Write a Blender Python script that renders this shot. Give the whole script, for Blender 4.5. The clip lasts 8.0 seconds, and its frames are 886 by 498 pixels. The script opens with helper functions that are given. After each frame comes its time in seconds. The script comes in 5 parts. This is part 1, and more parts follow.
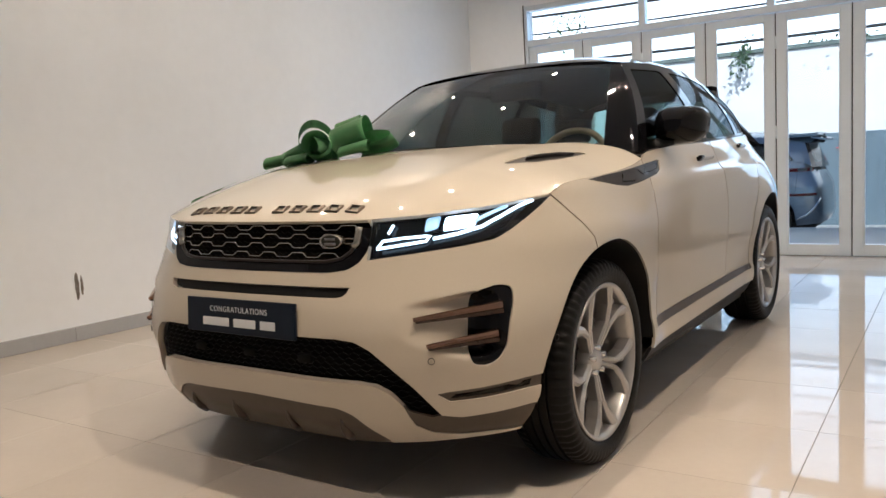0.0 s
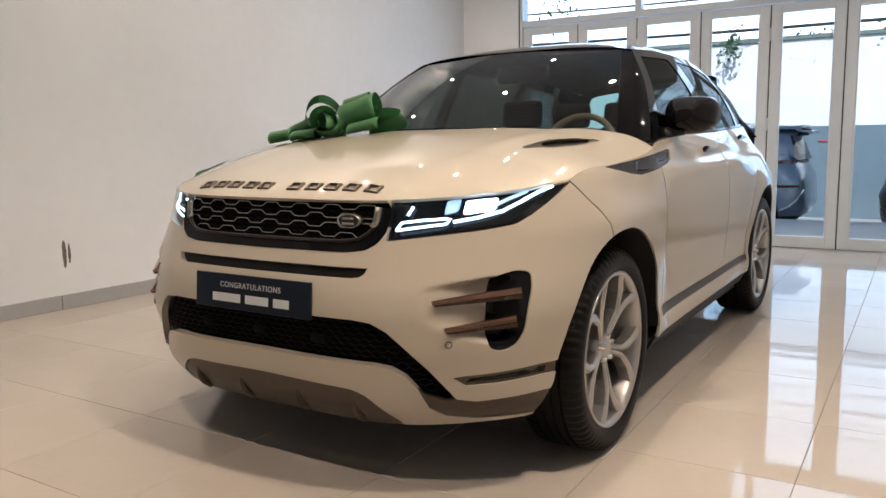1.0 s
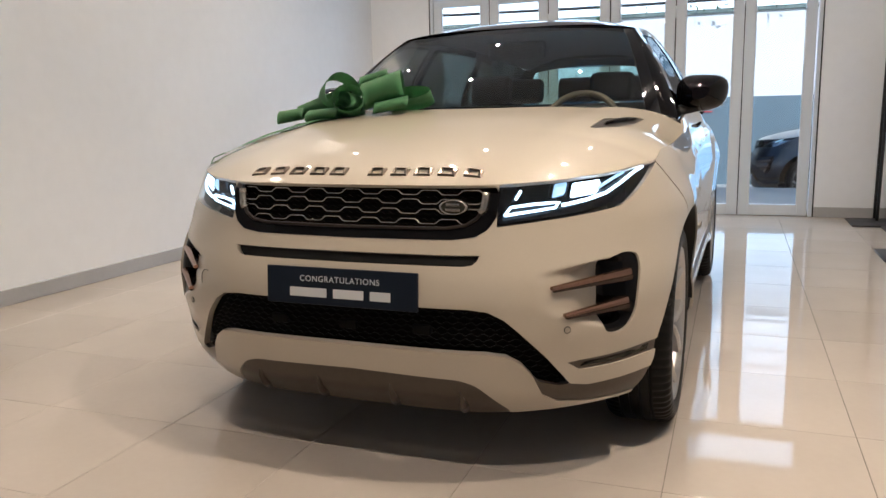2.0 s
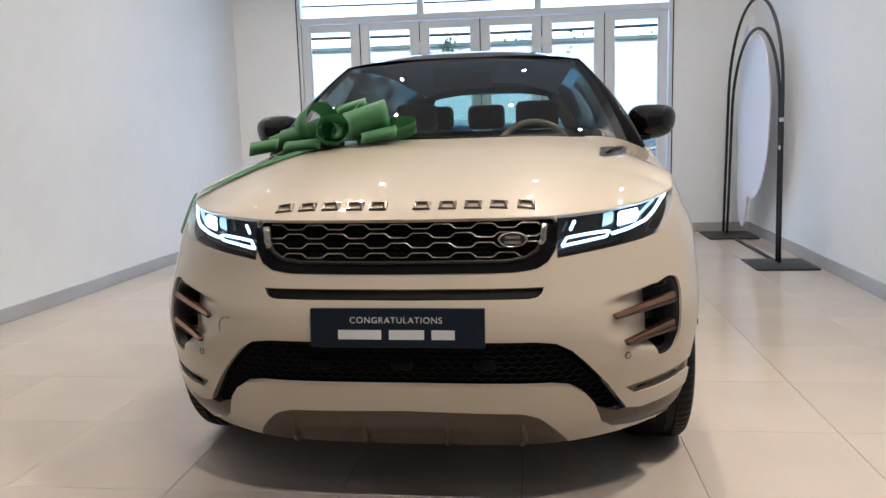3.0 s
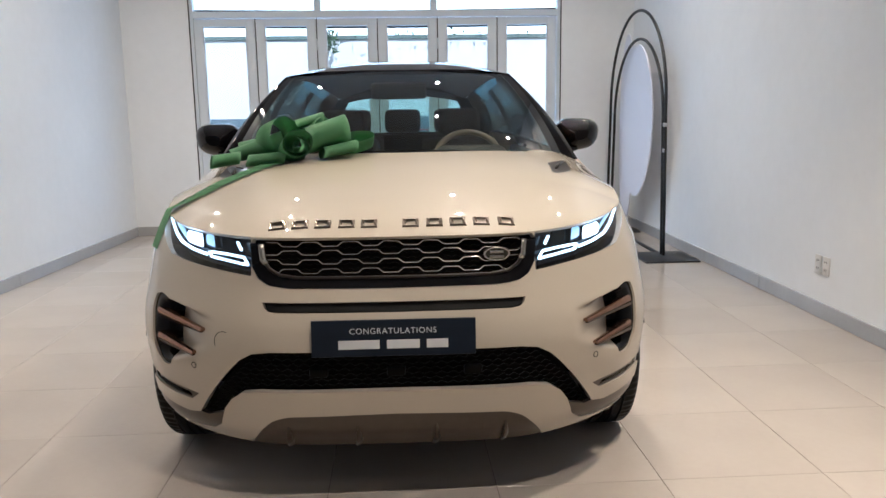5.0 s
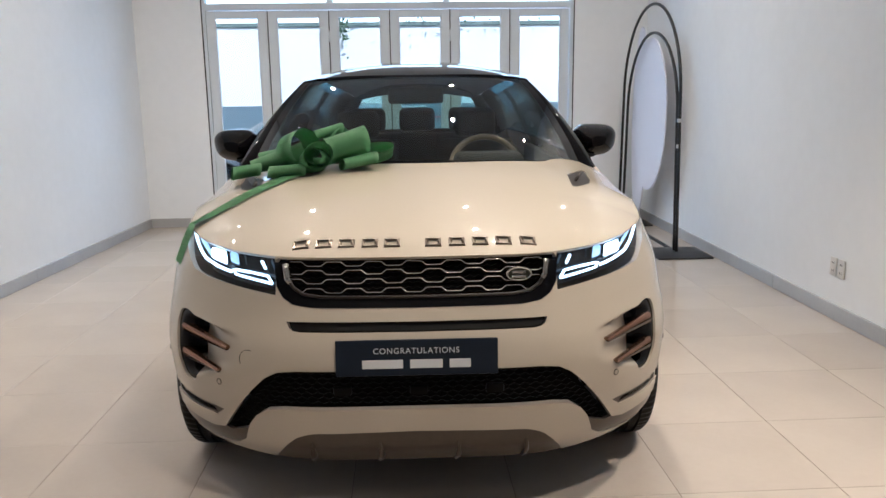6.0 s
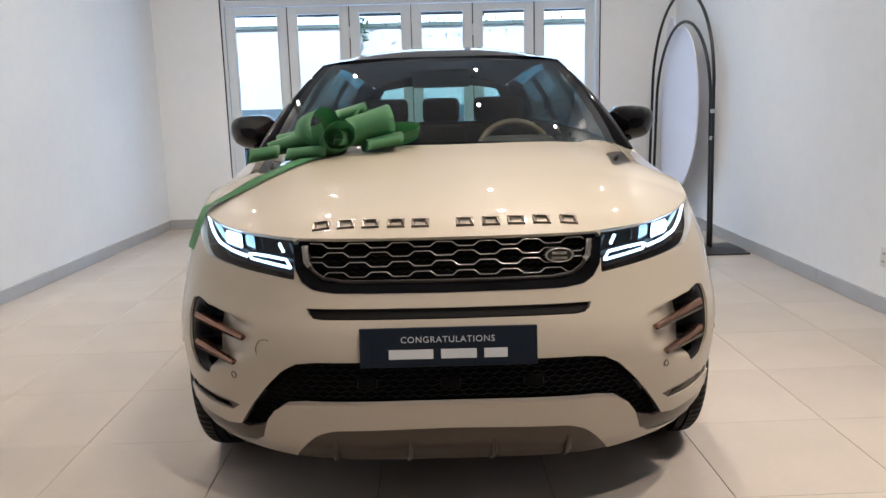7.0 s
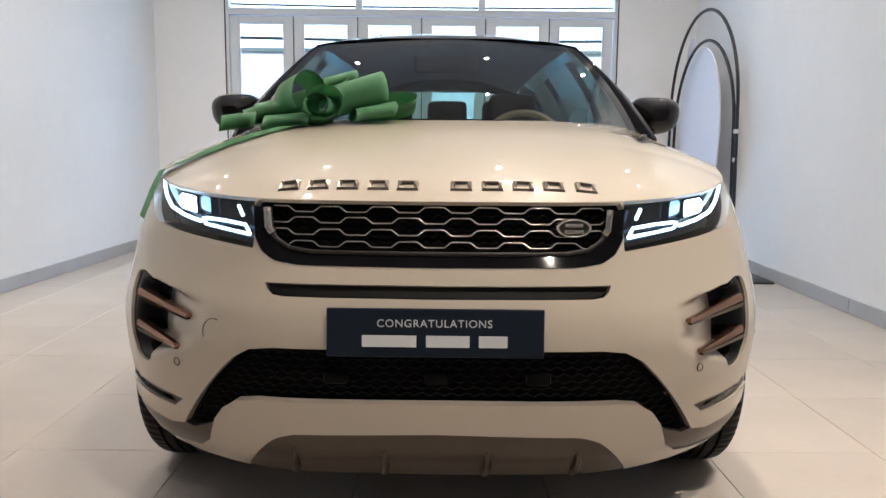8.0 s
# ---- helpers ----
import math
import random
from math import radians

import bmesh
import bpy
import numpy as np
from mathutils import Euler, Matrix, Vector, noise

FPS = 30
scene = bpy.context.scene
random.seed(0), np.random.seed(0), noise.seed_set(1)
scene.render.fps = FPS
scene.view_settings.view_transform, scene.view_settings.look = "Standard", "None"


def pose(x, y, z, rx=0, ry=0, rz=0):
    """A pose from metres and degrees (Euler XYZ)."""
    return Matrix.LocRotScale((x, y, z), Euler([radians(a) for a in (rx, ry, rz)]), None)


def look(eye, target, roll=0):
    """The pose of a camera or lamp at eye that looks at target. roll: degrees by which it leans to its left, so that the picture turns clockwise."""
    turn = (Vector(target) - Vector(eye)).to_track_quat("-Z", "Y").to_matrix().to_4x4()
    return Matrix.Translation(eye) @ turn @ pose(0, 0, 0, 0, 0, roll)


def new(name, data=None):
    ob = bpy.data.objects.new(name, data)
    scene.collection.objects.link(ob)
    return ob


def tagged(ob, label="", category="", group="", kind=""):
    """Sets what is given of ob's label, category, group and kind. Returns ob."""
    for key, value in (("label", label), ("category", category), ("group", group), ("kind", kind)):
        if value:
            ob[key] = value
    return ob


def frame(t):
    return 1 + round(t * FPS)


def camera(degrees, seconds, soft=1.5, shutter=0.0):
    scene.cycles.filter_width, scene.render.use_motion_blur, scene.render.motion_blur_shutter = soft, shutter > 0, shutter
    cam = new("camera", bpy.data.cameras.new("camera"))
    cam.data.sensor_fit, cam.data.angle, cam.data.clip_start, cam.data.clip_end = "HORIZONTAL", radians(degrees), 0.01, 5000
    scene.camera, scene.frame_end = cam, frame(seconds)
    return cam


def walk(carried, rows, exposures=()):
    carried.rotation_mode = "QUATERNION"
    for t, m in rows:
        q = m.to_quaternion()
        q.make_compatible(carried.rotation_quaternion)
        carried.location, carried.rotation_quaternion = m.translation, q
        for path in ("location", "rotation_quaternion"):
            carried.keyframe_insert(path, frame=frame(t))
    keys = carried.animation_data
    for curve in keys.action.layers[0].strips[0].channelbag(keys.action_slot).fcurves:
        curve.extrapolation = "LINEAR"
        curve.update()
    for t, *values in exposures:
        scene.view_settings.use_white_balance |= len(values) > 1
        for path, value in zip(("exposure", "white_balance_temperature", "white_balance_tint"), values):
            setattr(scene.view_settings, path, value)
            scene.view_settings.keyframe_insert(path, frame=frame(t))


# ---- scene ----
from mathutils import geometry

# camera and its way
cam = camera(58.9, 8.0)
PATH = [
    (0, (1.977, -1.772, 1.093), (0.883, -0.111, 0.873), -3.2),
    (0.5, (1.976, -1.777, 1.091), (0.898, -0.109, 0.853), -2.7),
    (1, (1.852, -1.828, 1.112), (0.815, -0.141, 0.834), -1.0),
    (1.5, (1.516, -1.976, 1.138), (0.61, -0.226, 0.802), -0.9),
    (3, (0.405, -2.22, 1.203), (0.174, -0.258, 0.893), -1.7),
    (3.5, (0.172, -2.251, 1.233), (0.077, -0.27, 0.978), -1.4),
    (4, (0.062, -2.36, 1.255), (0.118, -0.377, 0.999), -1.3),
    (4.5, (0.037, -2.418, 1.265), (0.156, -0.444, 0.968), -0.9),
    (6, (-0.025, -2.41, 1.456), (0.069, -0.451, 1.061), -0.8),
    (6.5, (-0.051, -2.365, 1.428), (0.037, -0.406, 1.035), -0.8),
    (7, (-0.054, -2.213, 1.333), (-0.012, -0.249, 0.957), -1.5),
    (7.5, (-0.044, -1.949, 1.183), (-0.039, 0.026, 0.873), -0.1),
    (8, (-0.003, -1.845, 1.077), (0.02, 0.137, 0.804), 0.5),
]

walk(cam, [(t, look(eye, target, roll)) for t, eye, target, roll in PATH], exposures=[(0.0, 0.1, 5550, 11), (1.5, 0.08, 5550, 12), (3.0, 0.23, 5120, 10), (6.5, 0.2, 5120, 10), (8.0, 0.35, 5120, 10)])

# daylight
world = bpy.data.worlds.new("world")
scene.world = world
world.use_nodes = True
wn = world.node_tree
sky = wn.nodes.new("ShaderNodeTexSky")
sky.sky_type = "NISHITA"
sky.sun_disc = False
sky.sun_elevation, sky.sun_rotation = radians(38), radians(162)
wn.links.new(sky.outputs[0], wn.nodes["Background"].inputs[0])
wn.nodes["Background"].inputs[1].default_value = 0.11

sun_data = bpy.data.lights.new("sun", "SUN")
sun_data.energy, sun_data.angle, sun_data.color = 4.5, radians(0.6), (1.0, 0.95, 0.88)
sun = new("sun", sun_data)
sun.matrix_world = look((4, 0, 10), (0, 12, 0))

# sky light coming in through the glazed doors
day_data = bpy.data.lights.new("door_daylight", "AREA")
day_data.shape, day_data.size, day_data.size_y = "RECTANGLE", 3.9, 2.5
day_data.energy, day_data.color = 36, (0.46, 0.73, 1.0)
day = new("door_daylight", day_data)
day.matrix_world = look((-0.14, 6.52, 1.45), (-0.14, 0.0, 1.3))

# halogen spots of the ceiling; the four near the car's nose are stronger and turned towards it
CEILING = 4.1
AIMED = [((2.15, 0.0), (-0.2, 0.3), 360), ((0.75, 1.9), (0.75, 1.4), 225), ((1.0, -1.85), (0.6, -1.15), 300), ((0.55, 0.1), (0.55, 0.0), 90)]
# the spot at (-2.4, 0.2) is an added fill for the floor left of the car
WASHERS = [(-2.4, 0.2), (-2.75, 1.7), (-1.13, 1.7), (-2.75, 3.15), (-1.13, 3.15), (0.59, 3.15), (2.25, 3.15), (-2.75, 4.6), (-1.13, 4.6), (0.59, 4.6), (2.25, 4.6)]
SPOTS = [at for at, _, _ in AIMED] + WASHERS
WARM = (1.0, 0.75, 0.49)
for (sx, sy), (tx, ty), watts in AIMED:
    spot_data = bpy.data.lights.new("aimed_spot_light", "SPOT")
    spot_data.energy, spot_data.color = watts, WARM
    spot_data.spot_size, spot_data.spot_blend, spot_data.shadow_soft_size = radians(74), 0.7, 0.025
    lamp = new("aimed_spot_light", spot_data)
    lamp.matrix_world = look((sx, sy, CEILING - 0.04), (tx, ty, 0))
wash_data = bpy.data.lights.new("wide_spot_light", "SPOT")
wash_data.energy, wash_data.color = 66, WARM
wash_data.spot_size, wash_data.spot_blend, wash_data.shadow_soft_size = radians(120), 0.7, 0.025
for sx, sy in WASHERS:
    lamp = new("wide_spot_light", wash_data)
    lamp.matrix_world = look((sx, sy, CEILING - 0.04), (sx, sy, 0))


# ---- materials ----
def mat(name, color, rough=0.5, metal=0.0, coat=0.0, var=0.0, scale=6.0, bump=0.0, bump_scale=60.0, rough_var=0.0, emit=None, emit_strength=0.0, spec=0.5, flakes=0.0):
    m = bpy.data.materials.new(name)
    m.use_nodes = True
    nt = m.node_tree
    b = nt.nodes["Principled BSDF"]
    b.inputs["Base Color"].default_value = (*color, 1)
    b.inputs["Roughness"].default_value = rough
    b.inputs["Metallic"].default_value = metal
    b.inputs["Coat Weight"].default_value = coat
    b.inputs["Coat Roughness"].default_value = 0.025
    b.inputs["Specular IOR Level"].default_value = spec
    co = nt.nodes.new("ShaderNodeTexCoord")
    if var or rough_var:
        n1 = nt.nodes.new("ShaderNodeTexNoise")
        n1.inputs["Scale"].default_value, n1.inputs["Detail"].default_value = scale, 6
        nt.links.new(co.outputs["Object"], n1.inputs["Vector"])
        n2 = nt.nodes.new("ShaderNodeTexNoise")
        n2.inputs["Scale"].default_value, n2.inputs["Detail"].default_value = scale * 13, 3
        nt.links.new(co.outputs["Object"], n2.inputs["Vector"])
        mx = nt.nodes.new("ShaderNodeMath")
        mx.operation = "MULTIPLY_ADD"
        mx.inputs[1].default_value = 0.35
        nt.links.new(n2.outputs[0], mx.inputs[0])
        nt.links.new(n1.outputs[0], mx.inputs[2])
        if var:
            rp = nt.nodes.new("ShaderNodeMapRange")
            rp.inputs["From Min"].default_value, rp.inputs["From Max"].default_value = 0.35, 1.0
            rp.inputs["To Min"].default_value, rp.inputs["To Max"].default_value = 1 - var, 1 + var
            nt.links.new(mx.outputs[0], rp.inputs["Value"])
            mul = nt.nodes.new("ShaderNodeVectorMath")
            mul.operation = "SCALE"
            mul.inputs[0].default_value = color
            nt.links.new(rp.outputs[0], mul.inputs["Scale"])
            nt.links.new(mul.outputs[0], b.inputs["Base Color"])
        if rough_var:
            rr = nt.nodes.new("ShaderNodeMapRange")
            rr.inputs["From Min"].default_value, rr.inputs["From Max"].default_value = 0.35, 1.0
            rr.inputs["To Min"].default_value, rr.inputs["To Max"].default_value = max(0, rough - rough_var), rough + rough_var
            nt.links.new(mx.outputs[0], rr.inputs["Value"])
            nt.links.new(rr.outputs[0], b.inputs["Roughness"])
    if bump:
        n3 = nt.nodes.new("ShaderNodeTexNoise")
        n3.inputs["Scale"].default_value, n3.inputs["Detail"].default_value = bump_scale, 4
        nt.links.new(co.outputs["Object"], n3.inputs["Vector"])
        bp = nt.nodes.new("ShaderNodeBump")
        bp.inputs["Strength"].default_value, bp.inputs["Distance"].default_value = bump, 0.01
        nt.links.new(n3.outputs[0], bp.inputs["Height"])
        nt.links.new(bp.outputs[0], b.inputs["Normal"])
    if emit:
        b.inputs["Emission Color"].default_value = (*emit, 1)
        b.inputs["Emission Strength"].default_value = emit_strength
    return m


def glass_mat(name, tint, gloss=0.06, rough=0.0, ior=1.5, graze=1.0):
    """Thin pane: tinted see-through with a mirror-like surface reflection, alike from both sides (Schlick's curve)."""
    m = bpy.data.materials.new(name)
    m.use_nodes = True
    nt = m.node_tree
    nt.nodes.remove(nt.nodes["Principled BSDF"])
    out = nt.nodes["Material Output"]
    tr = nt.nodes.new("ShaderNodeBsdfTransparent")
    tr.inputs[0].default_value = (*tint, 1)
    gl = nt.nodes.new("ShaderNodeBsdfGlossy")
    gl.inputs["Roughness"].default_value = rough
    lw = nt.nodes.new("ShaderNodeLayerWeight")
    lw.inputs[0].default_value = 0.5
    power = nt.nodes.new("ShaderNodeMath")
    power.operation = "POWER"
    power.inputs[1].default_value = 5.0
    nt.links.new(lw.outputs["Facing"], power.inputs[0])
    head_on = ((ior - 1) / (ior + 1)) ** 2
    add = nt.nodes.new("ShaderNodeMath")
    add.operation = "MULTIPLY_ADD"
    add.use_clamp = True
    add.inputs[1].default_value = (1 - head_on) * graze
    add.inputs[2].default_value = head_on + gloss
    nt.links.new(power.outputs[0], add.inputs[0])
    mix = nt.nodes.new("ShaderNodeMixShader")
    nt.links.new(add.outputs[0], mix.inputs[0])
    nt.links.new(tr.outputs[0], mix.inputs[1])
    nt.links.new(gl.outputs[0], mix.inputs[2])
    nt.links.new(mix.outputs[0], out.inputs[0])
    return m


def tile_mat():
    """Polished porcelain: slight shade from tile to tile, faint clouding."""
    m = mat("porcelain_tile", (0.45, 0.405, 0.36), rough=0.035, var=0.05, scale=2.5, rough_var=0.015, spec=0.2)
    nt = m.node_tree
    b = nt.nodes["Principled BSDF"]
    src = b.inputs["Base Color"].links[0].from_socket
    oi = nt.nodes.new("ShaderNodeObjectInfo")
    mr = nt.nodes.new("ShaderNodeMapRange")
    mr.inputs["To Min"].default_value, mr.inputs["To Max"].default_value = 0.965, 1.03
    nt.links.new(oi.outputs["Random"], mr.inputs["Value"])
    sc = nt.nodes.new("ShaderNodeVectorMath")
    sc.operation = "SCALE"
    nt.links.new(src, sc.inputs[0])
    nt.links.new(mr.outputs[0], sc.inputs["Scale"])
    nt.links.new(sc.outputs[0], b.inputs["Base Color"])
    return m


M_WALL = mat("wall_paint", (0.86, 0.885, 0.91), rough=0.75, var=0.05, scale=0.9, bump=0.05, bump_scale=140)
# ceiling is out of view; its grey is set to limit bounced light
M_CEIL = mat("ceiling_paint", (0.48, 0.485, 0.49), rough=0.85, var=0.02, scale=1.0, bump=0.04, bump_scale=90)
M_TILE = tile_mat()
M_GROUT = mat("grout", (0.16, 0.14, 0.125), rough=0.9, var=0.2, scale=9)
M_BASE = mat("baseboard_tile", (0.42, 0.425, 0.43), rough=0.22, var=0.08, scale=3)
M_ALU = mat("door_paint", (0.68, 0.735, 0.79), rough=0.38, var=0.03, scale=4)
M_GAP = mat("black_gap", (0.012, 0.012, 0.012), rough=0.8, var=0.2)
M_VOID = mat("dark_opening", (0.003, 0.003, 0.003), rough=0.9, spec=0.1, var=0.2)
M_PANE = glass_mat("clear_pane", (0.94, 0.97, 0.97), 0.0)
M_PAINT = mat("pearl_white_paint", (0.418, 0.374, 0.308), rough=0.4, coat=1.0, var=0.015, scale=120, spec=0.22)
M_PAINT.node_tree.nodes["Principled BSDF"].inputs["Coat IOR"].default_value = 1.6
M_BLACKGLOSS = mat("gloss_black", (0.004, 0.004, 0.005), rough=0.05, spec=0.2, var=0.1, scale=40)
M_BLACK = mat("black_plastic", (0.006, 0.006, 0.0065), rough=0.55, spec=0.3, var=0.25, scale=30, bump=0.08, bump_scale=400)
M_CLAD = mat("grey_brown_cladding", (0.066, 0.053, 0.043), rough=0.32, metal=0.35, var=0.08, scale=40)
M_SATIN = mat("satin_grey_trim", (0.024, 0.021, 0.020), rough=0.35, metal=0.1, spec=0.3, var=0.06, scale=60)
M_COPPER = mat("copper_trim", (0.30, 0.18, 0.13), rough=0.12, metal=0.95, var=0.05, scale=60)
M_SILVER = mat("silver_trim", (0.33, 0.32, 0.30), rough=0.24, metal=0.9, var=0.05, scale=60)
M_LETTER = mat("bronze_letters", (0.22, 0.185, 0.15), rough=0.3, metal=0.9, var=0.05, scale=60)
M_CHROME = mat("chrome", (0.7, 0.7, 0.7), rough=0.1, metal=1.0, var=0.03, scale=30)
M_RIM = mat("silver_alloy", (0.44, 0.43, 0.42), rough=0.3, metal=0.85, coat=0.5, var=0.04, scale=40)
M_RIMDARK = mat("dark_steel", (0.10, 0.10, 0.10), rough=0.45, metal=0.8, var=0.2, scale=20)
M_TYRE = mat("tyre_rubber", (0.005, 0.005, 0.005), rough=0.5, spec=0.2, var=0.25, scale=25, bump=0.1, bump_scale=250)
M_WINDSCREEN = glass_mat("windscreen_glass", (0.56, 0.65, 0.62), 0.07)
M_SIDEGLASS = glass_mat("tinted_side_glass", (0.11, 0.14, 0.135), 0.03, ior=1.06, graze=0.25)
M_REARGLASS = glass_mat("teal_rear_glass", (0.62, 0.86, 0.86), 0.03)
M_LENS = glass_mat("headlight_lens", (0.9, 0.92, 0.95), 0.02)
M_DRL = mat("lit_led_tube", (0.9, 0.95, 1.0), rough=0.3, emit=(0.70, 0.90, 1.0), emit_strength=4.0)
M_BEAM = mat("lit_led_projector", (0.9, 0.95, 1.0), rough=0.3, emit=(0.70, 0.88, 1.0), emit_strength=9.0)
M_PLATE = mat("navy_plate", (0.006, 0.011, 0.022), rough=0.4, spec=0.25, var=0.1, scale=20)
M_PLATEINK = mat("pale_print", (0.55, 0.57, 0.60), rough=0.5, var=0.03)
M_RIBBON = mat("green_satin_ribbon", (0.115, 0.30, 0.135), rough=0.5, var=0.12, scale=12, bump=0.06, bump_scale=300)
M_CABIN = mat("dark_cabin_trim", (0.014, 0.0135, 0.0125), rough=0.7, var=0.2, scale=15, bump=0.1, bump_scale=200)
M_LEATHER = mat("tan_leather", (0.22, 0.175, 0.12), rough=0.45, var=0.12, scale=14, bump=0.1, bump_scale=220)
M_STAND = mat("black_powder_coat", (0.012, 0.012, 0.013), rough=0.45, var=0.15, scale=20)
M_BOARD = mat("white_foam_board", (0.80, 0.81, 0.90), rough=0.6, var=0.02, scale=2)
M_SOCKET = mat("white_socket_plastic", (0.70, 0.69, 0.67), rough=0.4, var=0.02)
M_STREET = mat("pale_concrete", (0.46, 0.45, 0.43), rough=0.85, var=0.15, scale=1.2, bump=0.1, bump_scale=30)
M_BLUEWALL = mat("slate_blue_wall", (0.14, 0.19, 0.225), rough=0.7, var=0.12, scale=1.0)
M_WHITEWALL = mat("white_outer_wall", (0.82, 0.82, 0.81), rough=0.8, var=0.04, scale=1.0)
M_GREYCAR = mat("grey_metallic_paint", (0.15, 0.19, 0.24), rough=0.3, metal=0.6, coat=1.0, var=0.05, scale=50)
M_NAVYCAR = mat("navy_metallic_paint", (0.012, 0.017, 0.03), rough=0.3, metal=0.5, coat=1.0, var=0.05, scale=50)
M_HAZE = mat("bright_haze", (0.8, 0.85, 0.9), rough=1.0, emit=(0.93, 0.97, 1.0), emit_strength=1.15)
M_COPING = mat("grey_green_coping", (0.16, 0.20, 0.18), rough=0.8, var=0.3, scale=3)
M_REDLENS = mat("red_lamp_lens", (0.22, 0.025, 0.03), rough=0.15, var=0.1, scale=40)
M_CABLE = mat("cable_sheath", (0.02, 0.02, 0.022), rough=0.7, var=0.2)
M_LEAF = mat("leaf", (0.05, 0.09, 0.035), rough=0.6, var=0.4, scale=5)
M_BARK = mat("bark", (0.10, 0.08, 0.06), rough=0.9, var=0.3, scale=10, bump=0.4, bump_scale=40)
M_SPOT = mat("lit_halogen", (1, 0.9, 0.75), rough=0.4, emit=(1.0, 0.80, 0.55), emit_strength=450.0)
M_MARK = mat("scuff", (0.16, 0.14, 0.12), rough=0.8, var=0.5, scale=60)
M_WRAP = mat("clear_film", (0.7, 0.7, 0.7), rough=0.2, var=0.05)


# ---- building helpers ----
def finish(bm, name, material, smooth=True, angle=35):
    for f in bm.faces:
        f.smooth = smooth
    if smooth:
        lim = radians(angle)
        for e in bm.edges:
            if len(e.link_faces) == 2 and e.link_faces[0].normal.length > 0 and e.link_faces[1].normal.length > 0:
                if e.calc_face_angle(0) > lim:
                    e.smooth = False
    me = bpy.data.meshes.new(name)
    bm.to_mesh(me)
    bm.free()
    for mm in (material if isinstance(material, (list, tuple)) else [material]):
        me.materials.append(mm)
    return me


def part(name, bm, material, parent, label="", smooth=True, angle=35):
    ob = new(name, finish(bm, name, material, smooth, angle))
    ob.parent = parent
    if label:
        ob["label"] = label
    return ob


def solo(name, bm, material, label, category, kind="", group="", smooth=True, angle=35):
    ob = new(name, finish(bm, name, material, smooth, angle))
    return tagged(ob, label, category, group, kind)


def thing(name, m, label, category, group="", kind=""):
    ob = new(name)
    ob.matrix_world = m
    return tagged(ob, label, category, group, kind)


def box(bm, x0, x1, y0, y1, z0, z1, bevel=0.0, seg=2, m=None):
    r = bmesh.ops.create_cube(bm, size=1.0)
    vs = r["verts"]
    for v in vs:
        v.co = Vector(((x0 + x1) / 2 + v.co.x * (x1 - x0), (y0 + y1) / 2 + v.co.y * (y1 - y0), (z0 + z1) / 2 + v.co.z * (z1 - z0)))
    if bevel:
        es = list({e for v in vs for e in v.link_edges})
        r2 = bmesh.ops.bevel(bm, geom=es, offset=bevel, segments=seg, affect="EDGES", profile=0.5)
        vs = list({v for f in r2["faces"] for v in f.verts} | {v for v in vs if v.is_valid})
    if m is not None:
        bmesh.ops.transform(bm, matrix=m, verts=vs)
    return vs


def boxbm(x0, x1, y0, y1, z0, z1, bevel=0.0, seg=2, m=None):
    bm = bmesh.new()
    box(bm, x0, x1, y0, y1, z0, z1, bevel, seg, m)
    return bm


def tube(bm, pts, r, n=8, closed=False, cap=True, taper=None, flat=1.0):
    """Sweeps a ring of n along the points; flat squashes the ring along its second axis."""
    pts = [Vector(p) for p in pts]
    k = len(pts)
    rings, up = [], None
    for i, p in enumerate(pts):
        a = pts[(i - 1) % k] if (closed or i > 0) else p
        b = pts[(i + 1) % k] if (closed or i < k - 1) else p
        d = (b - a).normalized()
        if up is None:
            up = d.orthogonal().normalized()
        up = (up - d * up.dot(d))
        up = up.normalized() if up.length > 1e-6 else d.orthogonal().normalized()
        side = d.cross(up)
        rr = r * (taper(i / max(1, k - 1)) if taper else 1)
        rings.append([bm.verts.new(p + (up * math.cos(2 * math.pi * j / n) + side * flat * math.sin(2 * math.pi * j / n)) * rr) for j in range(n)])
    m = k if closed else k - 1
    for i in range(m):
        a, b = rings[i], rings[(i + 1) % k]
        for j in range(n):
            bm.faces.new((a[j], a[(j + 1) % n], b[(j + 1) % n], b[j]))
    if cap and not closed:
        bm.faces.new(rings[0][::-1])
        bm.faces.new(rings[-1])
    return rings


def lathe(bm, prof, n=48, axis="x", m=None):
    """Turns (radius, along) pairs round an axis."""
    rings = []
    for r, h in prof:
        ring = []
        for j in range(n):
            a = 2 * math.pi * j / n
            co = (h, r * math.cos(a), r * math.sin(a)) if axis == "x" else (r * math.cos(a), r * math.sin(a), h)
            ring.append(bm.verts.new(m @ Vector(co) if m else co))
        rings.append(ring)
    for a, b in zip(rings, rings[1:]):
        for j in range(n):
            bm.faces.new((a[j], a[(j + 1) % n], b[(j + 1) % n], b[j]))
    return rings


def slab(bm, poly, d0, d1, to3d):
    """A prism over the 2D outline poly between depths d0 and d1."""
    a = [bm.verts.new(to3d(p[0], p[1], d0)) for p in poly]
    b = [bm.verts.new(to3d(p[0], p[1], d1)) for p in poly]
    n = len(poly)
    fs = [bm.faces.new(a[::-1]), bm.faces.new(b)]
    for i in range(n):
        fs.append(bm.faces.new((a[i], a[(i + 1) % n], b[(i + 1) % n], b[i])))
    bmesh.ops.recalc_face_normals(bm, faces=fs)
    return fs


